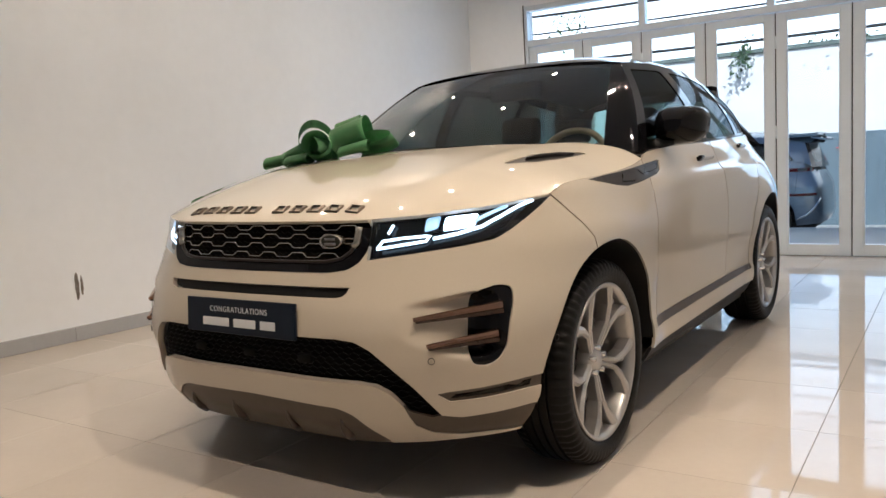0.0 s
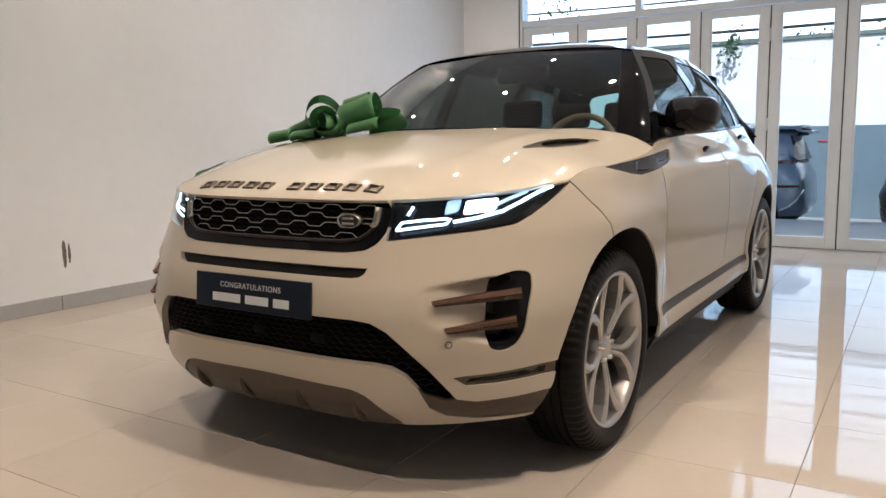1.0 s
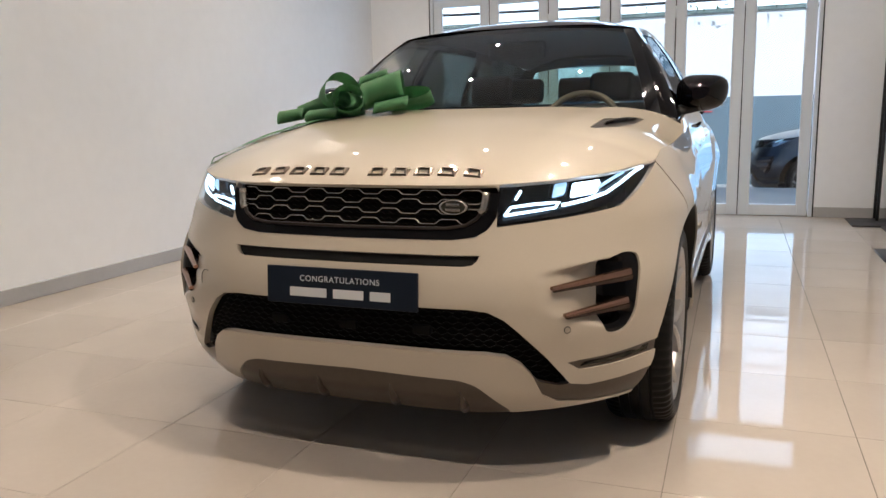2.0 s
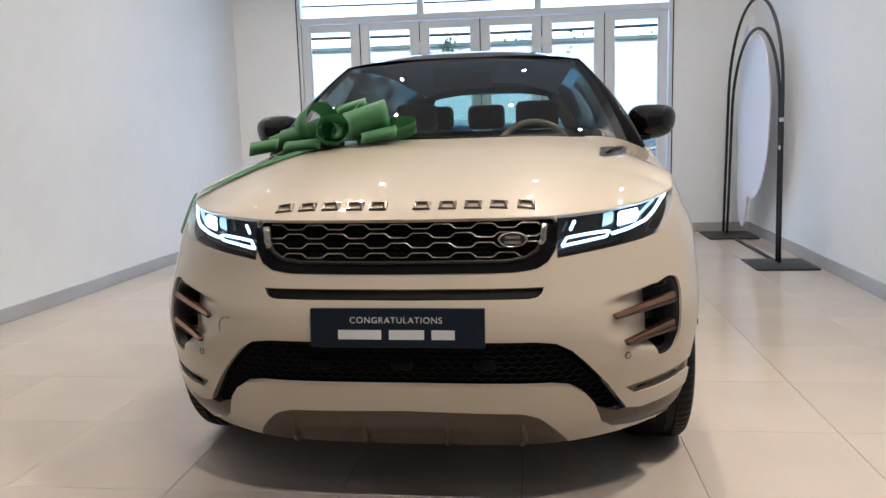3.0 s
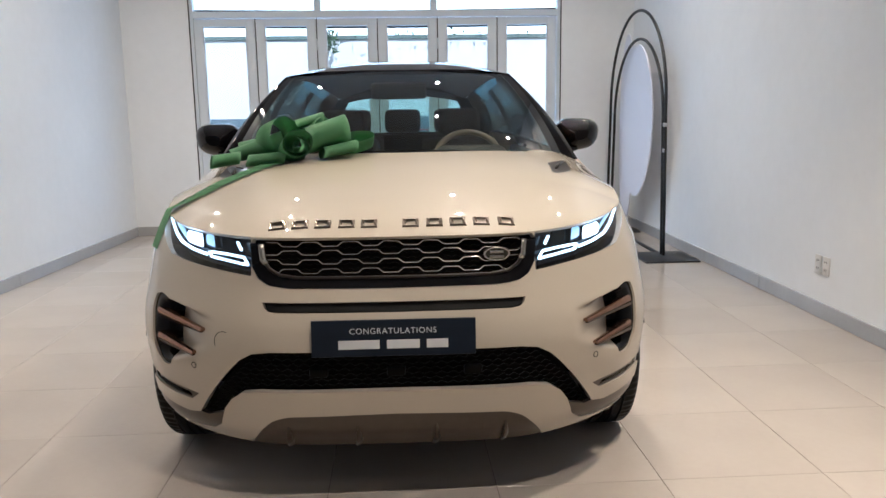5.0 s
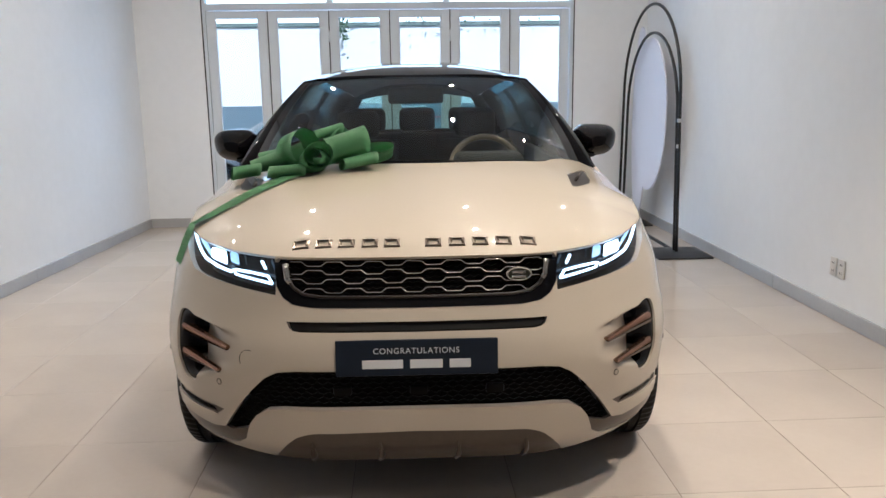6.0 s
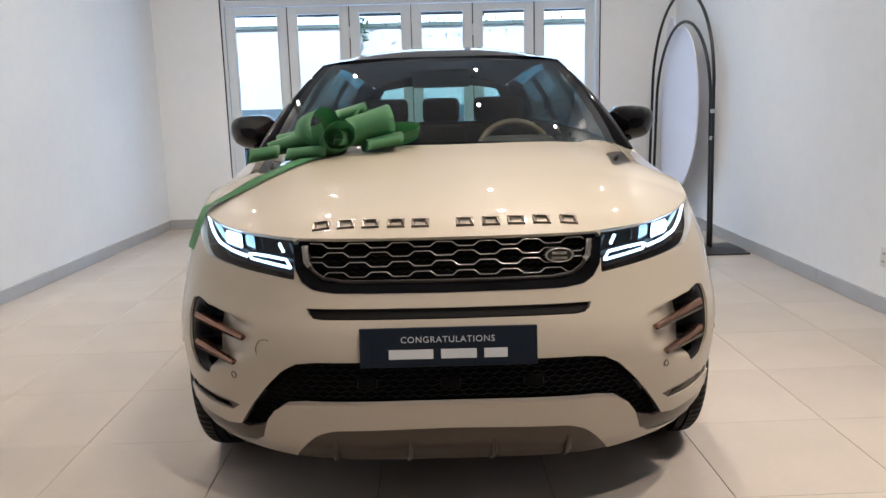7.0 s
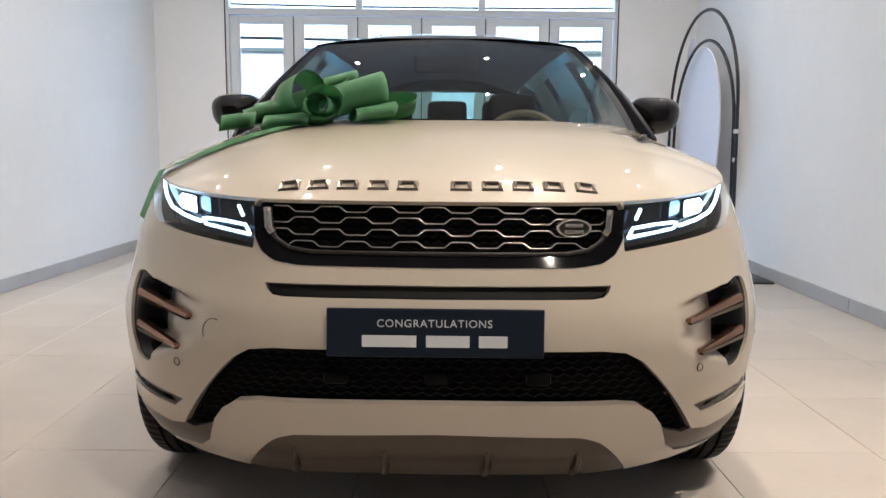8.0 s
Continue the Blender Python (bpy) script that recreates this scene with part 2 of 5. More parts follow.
def curve1(keys):
    """A smooth monotone curve through (x, y) keys."""
    xs = np.array([k[0] for k in keys], float)
    ys = np.array([k[1] for k in keys], float)
    h = np.diff(xs)
    d = np.diff(ys) / h
    m = np.zeros(len(xs))
    m[0], m[-1] = d[0], d[-1]
    for i in range(1, len(xs) - 1):
        if d[i - 1] * d[i] > 0:
            w1, w2 = 2 * h[i] + h[i - 1], h[i] + 2 * h[i - 1]
            m[i] = (w1 + w2) / (w1 / d[i - 1] + w2 / d[i])

    def f(x):
        x = min(max(x, xs[0]), xs[-1])
        i = min(max(int(np.searchsorted(xs, x)) - 1, 0), len(h) - 1)
        t = (x - xs[i]) / h[i]
        return float((2 * t**3 - 3 * t**2 + 1) * ys[i] + (t**3 - 2 * t**2 + t) * h[i] * m[i] + (-2 * t**3 + 3 * t**2) * ys[i + 1] + (t**3 - t**2) * h[i] * m[i + 1])
    return f


def smooth01(a, b, x):
    t = min(max((x - a) / (b - a), 0), 1)
    return t * t * (3 - 2 * t)


def dense(poly, step, closed=True):
    out = []
    n = len(poly)
    for i in range(n if closed else n - 1):
        a, b = poly[i], poly[(i + 1) % n]
        k = max(1, int(math.hypot(b[0] - a[0], b[1] - a[1]) / step))
        out += [(a[0] + (b[0] - a[0]) * j / k, a[1] + (b[1] - a[1]) * j / k) for j in range(k)]
    if not closed:
        out.append(poly[-1])
    return out


def rounded(poly, r, seg=4):
    """Rounds the corners of a closed 2D outline."""
    out = []
    n = len(poly)
    for i in range(n):
        p, a, b = Vector(poly[i]), Vector(poly[i - 1]), Vector(poly[(i + 1) % n])
        ra = min(r, (a - p).length * 0.45)
        rb = min(r, (b - p).length * 0.45)
        s, e = p + (a - p).normalized() * ra, p + (b - p).normalized() * rb
        for j in range(seg + 1):
            t = j / seg
            q = s * (1 - t) ** 2 + p * 2 * t * (1 - t) + e * t * t
            out.append((q.x, q.y))
    return out


def strip(line, w):
    """A thin closed outline along an open 2D line."""
    left, right = [], []
    n = len(line)
    for i in range(n):
        a, b = Vector(line[max(0, i - 1)]), Vector(line[min(n - 1, i + 1)])
        d = (b - a).normalized()
        q = Vector((-d.y, d.x)) * (w / 2)
        p = Vector(line[i])
        left.append(tuple(p + q))
        right.append(tuple(p - q))
    return left + right[::-1]


def inside(poly, x, y):
    c = False
    n = len(poly)
    j = n - 1
    for i in range(n):
        xi, yi = poly[i]
        xj, yj = poly[j]
        if (yi > y) != (yj > y) and x < (xj - xi) * (y - yi) / (yj - yi) + xi:
            c = not c
        j = i
    return c


def cut_sheet(outer, loops, step, stretch=1.0, more=()):
    """Triangulates the outline outer together with the named outlines in loops.
    Gives for each name (and 'rest') a list of triangles of 2D points; the first loop that holds a triangle takes it."""
    verts, edges = [], []

    def add(poly):
        pts = dense(poly, step)
        k = len(verts)
        verts.extend(Vector(p) for p in pts)
        edges.extend((k + i, k + (i + 1) % len(pts)) for i in range(len(pts)))
    add(outer)
    for _, poly in loops:
        add(poly)
    xs, ys = [p[0] for p in outer], [p[1] for p in outer]
    nx = int((max(xs) - min(xs)) / (step * stretch)) + 1
    ny = int((max(ys) - min(ys)) / step) + 1
    for i in range(1, nx):
        for j in range(1, ny):
            x = min(xs) + (max(xs) - min(xs)) * i / nx
            y = min(ys) + (max(ys) - min(ys)) * (j + 0.5 * (i % 2) - 0.25) / ny
            if inside(outer, x, y):
                verts.append(Vector((x, y)))
    verts.extend(Vector(p) for p in more)
    r = geometry.delaunay_2d_cdt(verts, edges, [], 0, 1e-5)
    vo, fo = r[0], r[2]
    bounds = [(n, p, min(q[0] for q in p), max(q[0] for q in p), min(q[1] for q in p), max(q[1] for q in p)) for n, p in loops]
    out = {}
    for f in fo:
        cx = sum(vo[i].x for i in f) / len(f)
        cy = sum(vo[i].y for i in f) / len(f)
        if not inside(outer, cx, cy):
            continue
        key = "rest"
        for n, p, x0, x1, y0, y1 in bounds:
            if x0 <= cx <= x1 and y0 <= cy <= y1 and inside(p, cx, cy):
                key = n
                break
        out.setdefault(key, []).append(tuple(f))
    return vo, out


def sheet_bm(vo, faces, to3d, flange=0.0, mirror=False, flip=False, both=False):
    """Lays triangles on a surface; flange turns the free edge inwards by that depth; both welds on the mirror half."""
    bm = bmesh.new()
    idx = {}
    for f in faces:
        vs = []
        for i in f:
            if i not in idx:
                p = Vector(to3d(vo[i].x, vo[i].y))
                if mirror:
                    p.x = -p.x
                idx[i] = bm.verts.new(p)
            vs.append(idx[i])
        if len({v.index for v in vs}) or True:
            try:
                bm.faces.new(vs if (flip == mirror) else vs[::-1])
            except ValueError:
                pass
    if both:
        g = bmesh.ops.duplicate(bm, geom=bm.verts[:] + bm.edges[:] + bm.faces[:])["geom"]
        nv = [e for e in g if isinstance(e, bmesh.types.BMVert)]
        nf = [e for e in g if isinstance(e, bmesh.types.BMFace)]
        for v in nv:
            v.co.x = -v.co.x
        bmesh.ops.reverse_faces(bm, faces=nf)
        bmesh.ops.remove_doubles(bm, verts=[v for v in bm.verts if abs(v.co.x) < 0.004], dist=0.0035)
    bm.normal_update()
    if flange:
        be = [e for e in bm.edges if e.is_boundary]
        nor = {v: v.normal.copy() for e in be for v in e.verts}
        g = bmesh.ops.extrude_edge_only(bm, edges=be)["geom"]
        nv = [e for e in g if isinstance(e, bmesh.types.BMVert)]
        src = {}
        for v in nv:
            for e in v.link_edges:
                o = e.other_vert(v)
                if o in nor and o not in nv:
                    src[v] = nor[o]
        for v in nv:
            if v in src:
                v.co -= src[v] * flange
        for e in be:
            e.smooth = False
        bm.normal_update()
    return bm
M_KEEL = mat("dark_brown_gloss", (0.035, 0.02, 0.015), rough=0.15, metal=0.5, var=0.1, scale=40)
M_NET = mat("black_net", (0.0025, 0.0025, 0.0027), rough=0.6, spec=0.12, var=0.2, scale=30)
M_PRIVACY = glass_mat("dark_privacy_glass", (0.08, 0.105, 0.105), 0.03, ior=1.06, graze=0.25)
M_REDSTRIP = mat("red_sign_paint", (0.55, 0.05, 0.07), rough=0.5, var=0.05)
M_POLE = mat("pole_concrete", (0.30, 0.29, 0.27), rough=0.85, var=0.15, scale=3)
M_GUIDE = mat("blue_light_guide", (0.5, 0.65, 0.75), rough=0.2, emit=(0.55, 0.82, 1.0), emit_strength=0.9)


# ---- the room ----
DOOR_Y = 6.40
BACK_Y = -5.2
RIGHT_X = 2.68


def left_x(y):
    return -3.196 + 0.0518 * y


def structure(name, bm, material, label, category, smooth=False):
    return solo(name, bm, material, label, category, kind="structure", smooth=smooth)


bm = bmesh.new()
T = 0.22
q = [(left_x(BACK_Y - T), BACK_Y - T), (left_x(DOOR_Y), DOOR_Y), (left_x(DOOR_Y) - T, DOOR_Y), (left_x(BACK_Y - T) - T, BACK_Y - T)]
slab(bm, q, 0, CEILING, lambda x, y, d: (x, y, d))
structure("wall_left", bm, M_WALL, "plain white painted showroom wall, faintly scuffed", "wall")
structure("wall_right", boxbm(RIGHT_X, RIGHT_X + T, BACK_Y - T, DOOR_Y, 0, CEILING), M_WALL, "plain white painted showroom wall with a socket", "wall")
structure("wall_back", boxbm(left_x(BACK_Y), RIGHT_X, BACK_Y - T, BACK_Y, 0, CEILING), M_WALL, "plain white painted rear wall of the showroom", "wall")
OX0, OX1, OZ = -2.14, 1.86, 2.78
bm = bmesh.new()
box(bm, left_x(DOOR_Y) - T, OX0, DOOR_Y, DOOR_Y + T, 0, CEILING)
box(bm, OX1, RIGHT_X + T, DOOR_Y, DOOR_Y + T, 0, CEILING)
box(bm, OX0, OX1, DOOR_Y, DOOR_Y + T, OZ, CEILING)
structure("wall_front", bm, M_WALL, "white painted wall round the wide glazed doorway", "wall")
structure("ceiling", boxbm(-3.8, RIGHT_X + T, BACK_Y - T, DOOR_Y + T, CEILING, CEILING + 0.2), M_CEIL, "plain unseen showroom ceiling with recessed spots, grey to limit bounced light", "ceiling")

# baseboards of grey tile, in lengths with open joints
def baseboard(name, a, b, n, first):
    root = tagged(new(name), "grey polished tile baseboard along the wall", "baseboard", kind="structure")
    a, b = Vector(a), Vector(b)
    d = (b - a).normalized()
    total = (b - a).length
    root.matrix_world = Matrix.Translation((a.x, a.y, 0)) @ Matrix.Rotation(math.atan2(d.y, d.x), 4, "Z")
    cuts = [0.0] + [c for c in (first + n * i for i in range(12)) if 0.05 < c < total - 0.05] + [total]
    for s0, s1 in zip(cuts, cuts[1:]):
        part("baseboard_length", boxbm(s0 + 0.002, s1 - 0.002, 0.0, 0.014, 0.001, 0.10, 0.003), M_BASE, root, smooth=False)


baseboard("baseboard_left", (left_x(DOOR_Y), DOOR_Y), (left_x(BACK_Y), BACK_Y), 2.59, 2.53)
baseboard("baseboard_right", (RIGHT_X, BACK_Y), (RIGHT_X, DOOR_Y), 2.59, 0.51)
baseboard("baseboard_front_a", (OX0 - 0.01, DOOR_Y), (left_x(DOOR_Y) + 0.016, DOOR_Y), 2.59, 2.0)
baseboard("baseboard_front_b", (RIGHT_X - 0.016, DOOR_Y), (OX1 + 0.01, DOOR_Y), 2.59, 2.0)

# glazed folding doors with a transom light above
doors = tagged(new("door_frame"), "grey-white painted metal frame of the folding doors with three transom panes", "door frame", kind="structure")
doors.location = (0, DOOR_Y, 0)
LINE = 2.325
part("side_jamb", boxbm(OX0, OX0 + 0.035, 0.0, 0.10, 0, OZ, 0.004), M_ALU, doors, smooth=False)
part("side_jamb", boxbm(OX1 - 0.035, OX1, 0.0, 0.10, 0, OZ, 0.004), M_ALU, doors, smooth=False)
part("head_rail", boxbm(OX0 + 0.035, OX1 - 0.035, 0.0, 0.10, OZ - 0.06, OZ, 0.004), M_ALU, doors, smooth=False)
part("transom_rail", boxbm(OX0 + 0.035, OX1 - 0.035, 0.0, 0.10, LINE + 0.008, LINE + 0.075, 0.004), M_ALU, doors, smooth=False)
for mx in (-0.785, 0.47):
    part("transom_mullion", boxbm(mx - 0.036, mx + 0.036, 0.004, 0.096, LINE + 0.075, OZ - 0.06, 0.004), M_ALU, doors, smooth=False)
for x0, x1 in ((OX0 + 0.035, -0.821), (-0.749, 0.434), (0.506, OX1 - 0.035)):
    pane = part("transom_pane", boxbm(x0, x1, 0.045, 0.051, LINE + 0.075, OZ - 0.06), M_PANE, doors, "clear glass", smooth=False)
    pane.visible_shadow = False
# black strips stand in for the thin shadow where frame meets wall
part("jamb_gasket", boxbm(OX0 - 0.012, OX0, -0.002, 0.02, 0, OZ + 0.01), M_GAP, doors, "dark strip for the thin shadow beside the jamb", smooth=False)
part("jamb_gasket", boxbm(OX1, OX1 + 0.012, -0.002, 0.02, 0, OZ + 0.01), M_GAP, doors, "dark strip for the thin shadow beside the jamb", smooth=False)
PITCH = (OX1 - OX0 - 0.07) / 6
for i in range(6):
    x0 = OX0 + 0.035 + i * PITCH
    leaf = tagged(new("folding_door"), "closed folding door leaf, grey-white painted frame with one tall clear pane", "door", "folding door leaves", "structure")
    leaf.location = (x0, DOOR_Y + 0.02, 0)
    w = PITCH - 0.011
    s0, s1 = 0.092, 0.092
    part("stile", boxbm(0, s0, 0, 0.055, 0.006, LINE, 0.005), M_ALU, leaf, smooth=False)
    part("stile", boxbm(w - s1, w, 0, 0.055, 0.006, LINE, 0.005), M_ALU, leaf, smooth=False)
    part("bottom_rail", boxbm(s0, w - s1, 0, 0.055, 0.006, 0.115, 0.005), M_ALU, leaf, smooth=False)
    part("top_rail", boxbm(s0, w - s1, 0, 0.055, LINE - 0.08, LINE, 0.005), M_ALU, leaf, smooth=False)
    p = part("pane", boxbm(s0, w - s1, 0.025, 0.031, 0.115, LINE - 0.08), M_PANE, leaf, "clear glass", smooth=False)
    p.visible_shadow = False
    for bx in (s0, w - s1 - 0.012):
        part("glazing_bead", boxbm(bx, bx + 0.012, 0.006, 0.024, 0.115, LINE - 0.08, 0.002), M_ALU, leaf, smooth=False)
    if i < 5:
        part("gap_seal", boxbm(w + 0.001, w + 0.010, 0.012, 0.05, 0.006, LINE), M_GAP, leaf, "dark rubber seal", smooth=False)
        if i in (1, 3):
            for hz in (0.30, 1.20, 2.05):
                bm = bmesh.new()
                tube(bm, [(w + 0.0055, 0.004, hz - 0.06), (w + 0.0055, 0.004, hz + 0.06)], 0.011, 10)
                part("hinge", bm, M_ALU, leaf)

# outside: porch, street, far wall, bright hazy sky
structure("porch", boxbm(-9, 9, DOOR_Y + T, 9.3, -0.16, -0.012, 0.01), M_STREET, "pale concrete porch outside the glazed doors", "pavement")
structure("ground", boxbm(-400, 400, 9.3, 400, -0.5, -0.34), M_STREET, "pale concrete street outside", "ground")
structure("wall_outer", boxbm(-16, 16, 13.0, 13.2, -0.34, 1.22), M_BLUEWALL, "slate-blue painted lower boundary wall across the street", "wall")
structure("wall_outer_upper", boxbm(-16, 16, 13.04, 13.2, 1.22, 2.68), M_WHITEWALL, "white sunlit upper boundary wall across the street", "wall")
structure("wall_outer_coping", boxbm(-16, 16, 12.99, 13.25, 2.682, 2.75), M_COPING, "grey-green coping along the boundary wall", "coping")
structure("backdrop", boxbm(-150, 150, 120, 120.5, -0.34, 130), M_HAZE, "bright white hazy sky beyond the street", "sky")


# ---- the white car: surfaces ----
CAR = pose(0.006, 0.0, 0.0, 0, 0, -1.2)
HUB_F, HUB_R, HUB_Z, ARCH = 0.815, 3.40, 0.362, 0.435

ctrl = [(0, -0.015), (0.25, -0.013), (0.43, 0.004), (0.6, 0.070), (0.705, 0.130), (0.808, 0.218), (0.882, 0.310), (0.929, 0.418), (0.953, 0.58), (0.960, 0.80), (0.958, 1.1),
        (0.948, 1.6), (0.943, 2.3), (0.942, 3.0), (0.945, 3.38), (0.915, 3.72), (0.85, 3.98), (0.70, 4.13), (0.4, 4.19), (0, 4.21)]
cl = [0.0]
for a, b in zip(ctrl, ctrl[1:]):
    cl.append(cl[-1] + math.hypot(b[0] - a[0], b[1] - a[1]))
fx, fy = curve1(list(zip(cl, [c[0] for c in ctrl]))), curve1(list(zip(cl, [c[1] for c in ctrl])))
UU = np.linspace(0, cl[-1], 900)
OXA, OYA = np.array([fx(u) for u in UU]), np.array([fy(u) for u in UU])
ker = np.hanning(41)
ker /= ker.sum()


def soften(a, odd):
    pad = np.concatenate([(-a[40:0:-1] if odd else a[40:0:-1]), a, (-a[-2:-42:-1] if odd else a[-2:-42:-1])])
    return np.convolve(pad, ker, "same")[40:-40]


OXA, OYA = soften(OXA, True), soften(OYA, False)
DXA, DYA = np.gradient(OXA, UU), np.gradient(OYA, UU)
LEN = np.hypot(DXA, DYA)
NXA, NYA = DYA / LEN, -DXA / LEN
U_END = float(UU[-1])

inset_front = curve1([(0.18, 0.13), (0.225, 0.10), (0.30, 0.045), (0.36, 0.03), (0.42, 0.02), (0.50, 0.004), (0.57, 0.0), (0.64, 0.012), (0.73, 0.048), (0.80, 0.076), (0.87, 0.098), (0.93, 0.11), (1.0, 0.15), (1.2, 0.3)])
inset_side = curve1([(0.18, 0.10), (0.25, 0.05), (0.30, 0.022), (0.38, 0.012), (0.44, 0.022), (0.52, 0.018), (0.64, 0.004), (0.80, 0.0), (0.93, 0.012), (0.985, 0.022), (1.0, 0.034), (1.06, 0.058), (1.12, 0.085), (1.2, 0.13)])
inset_rear = curve1([(0.18, 0.16), (0.3, 0.06), (0.45, 0.0), (0.7, 0.01), (0.95, 0.05), (1.1, 0.09), (1.2, 0.13)])


def body(u, z, off=0.0, scoop=True):
    """A point of the body's outer skin; u runs round the plan from the nose to the tail, off goes inwards."""
    x, y = float(np.interp(u, UU, OXA)), float(np.interp(u, UU, OYA))
    nx, ny = float(np.interp(u, UU, NXA)), float(np.interp(u, UU, NYA))
    wf = 1 - smooth01(0.12, 0.85, y)
    wr = smooth01(3.5, 4.15, y)
    d = wf * inset_front(z) + wr * inset_rear(z) + (1 - wf - wr) * inset_side(z)
    d += 0.034 * smooth01(0.10, 0.40, y) * (1 - smooth01(0.8, 1.5, y)) * smooth01(0.80, 0.99, z)
    d += 0.075 * smooth01(2.6, 3.85, y) * smooth01(0.80, 1.12, z)
    for hy in (HUB_F, HUB_R):
        r = math.hypot(y - hy, z - HUB_Z)
        if r < 0.62:
            d -= 0.010 * (1 - smooth01(ARCH - 0.02, 0.60, r)) * smooth01(0.25, 0.55, y) * (1 if z > 0.3 else 0.6)
    if y > 1.2:
        d += 0.006 * smooth01(1.2, 1.4, y) * (1 - wr) * smooth01(-0.006, 0.006, z - (0.952 + 0.036 * (y - 1.36)))
    if scoop and y < 0.4 and 0.44 < z < 0.77:
        # hollow that leads into the corner vent
        t = min(max((x - 0.59) / 0.195, 0.0), 1.0)
        top, low = 0.668 + 0.030 * t, 0.572 - 0.060 * t
        d += 0.060 * t ** 1.3 * (1 - smooth01(0.785, 0.852, x)) * (1 - smooth01(top - 0.012, top + 0.008, z)) * smooth01(low - 0.014, low + 0.030, z)
    d += off
    return Vector((x - nx * d, y - ny * d, z))


GRID_U = np.linspace(0, U_END, 260)


def u_at_x(x, z):
    k = [body(u, z, 0.0, False) for u in GRID_U[:75]]
    return float(np.interp(x, [p.x for p in k], GRID_U[:75]))


def u_at_y(y, z):
    k = [body(u, z).y for u in GRID_U]
    return float(np.interp(y, k, GRID_U))


def FX(pts):
    return [(u_at_x(x, z) if x >= 0 else x, z) for x, z in pts]


def FY(pts):
    return [(u_at_y(y, z), z) for y, z in pts]


top_front = curve1([(0, 0.928), (0.46, 0.931), (0.6, 0.937), (0.7, 0.946), (0.79, 0.957), (0.865, 0.972)])
top_side = curve1([(0.565, 0.972), (0.62, 0.992), (0.68, 1.004), (0.78, 1.010), (0.9, 1.014), (1.1, 1.028), (1.25, 1.046), (1.34, 1.064), (1.42, 1.088), (2.4, 1.122), (3.3, 1.150), (3.76, 1.162), (4.06, 1.10), (4.22, 1.05)])
low_all = curve1([(0, 0.218), (0.5, 0.223), (0.9, 0.240), (1.3, 0.25), (3.2, 0.25), (4.0, 0.25), (4.6, 0.30), (U_END, 0.32)])
U_TIP = u_at_y(0.565, 0.972)


def top_u(u):
    if u < U_TIP:
        p = body(u, 0.945)
        return top_front(p.x)
    return top_side(body(u, 1.0).y)


us = np.linspace(0, U_END, 220)
OUTER = [(float(u), low_all(float(u))) for u in us] + [(float(u), top_u(float(u))) for u in us[::-1]]


def arc(cy, cz, r, a0, a1, n=40):
    return [(cy + r * math.cos(a), cz + r * math.sin(a)) for a in np.linspace(radians(a0), radians(a1), n)]


def arch_loop(hy, r=ARCH):
    pts = arc(hy, HUB_Z, r, 0, 180)
    pts += [(hy - r - 0.015, 0.25), (hy - r - 0.02, 0.12), (hy + r + 0.02, 0.12), (hy + r + 0.01, 0.25)]
    return FY(pts)


GRILLE = [(-0.02, 0.9275), (0.455, 0.9275), (0.468, 0.905), (0.462, 0.835), (0.440, 0.80), (0.405, 0.780), (0.34, 0.7715), (-0.02, 0.768)]
LAMP = [(0.464, 0.930), (0.6, 0.9355), (0.7, 0.9445), (0.79, 0.9555), (0.862, 0.9705), (0.853, 0.938), (0.835, 0.904), (0.812, 0.874), (0.785, 0.851), (0.72, 0.838), (0.6, 0.823), (0.464, 0.807)]
SLIT = [(-0.02, 0.727), (0.425, 0.729), (0.418, 0.712), (0.405, 0.702), (0.38, 0.698), (-0.02, 0.696)]
INTAKE = [(-0.02, 0.578), (0.4, 0.577), (0.46, 0.57), (0.505, 0.545), (0.545, 0.505), (0.61, 0.425), (0.672, 0.33), (0.645, 0.324), (0.588, 0.344), (0.573, 0.364), (0.545, 0.402), (0.505, 0.428), (0.45, 0.436), (-0.02, 0.438)]
BAND = [(0.573, 0.364), (0.588, 0.344), (0.645, 0.324), (0.672, 0.33), (0.72, 0.32), (0.8, 0.327), (0.87, 0.337), (0.94, 0.344), (0.96, 0.252), (0.86, 0.254), (0.78, 0.254), (0.7, 0.254), (0.63, 0.267), (0.595, 0.297)]
FOG = [(0.668, 0.4), (0.7, 0.406), (0.78, 0.413), (0.87, 0.426), (0.96, 0.438), (0.96, 0.4), (0.87, 0.39), (0.78, 0.378), (0.7, 0.374)]
VENT = [(0.770, 0.706), (0.812, 0.720), (0.842, 0.712), (0.853, 0.675), (0.852, 0.60), (0.846, 0.535), (0.828, 0.498), (0.802, 0.480), (0.772, 0.485), (0.764, 0.52), (0.765, 0.66)]
SKID = [(-0.02, 0.356), (0.36, 0.348), (0.41, 0.332), (0.445, 0.3), (0.495, 0.228), (0.49, 0.15), (-0.02, 0.15)]

SIDE_VENT = FY([(0.80, 1.006), (1.08, 1.021), (1.30, 1.038), (1.50, 1.054), (1.535, 1.050), (1.50, 1.012), (1.42, 0.996), (1.20, 0.974), (1.09, 0.966), (1.00, 0.974)])
G = 0.006
gap_bumper = strip(FY([(0.562, 0.973), (0.60, 0.93), (0.655, 0.87), (0.69, 0.82), (0.70, 0.76)]), G)
gap_door_f = strip(FY([(1.335, 1.12), (1.325, 1.0), (1.315, 0.8), (1.305, 0.6), (1.315, 0.44), (1.33, 0.425)]), G)
gap_door_m = strip(FY([(2.42, 1.14), (2.415, 0.9), (2.41, 0.6), (2.43, 0.425)]), G)
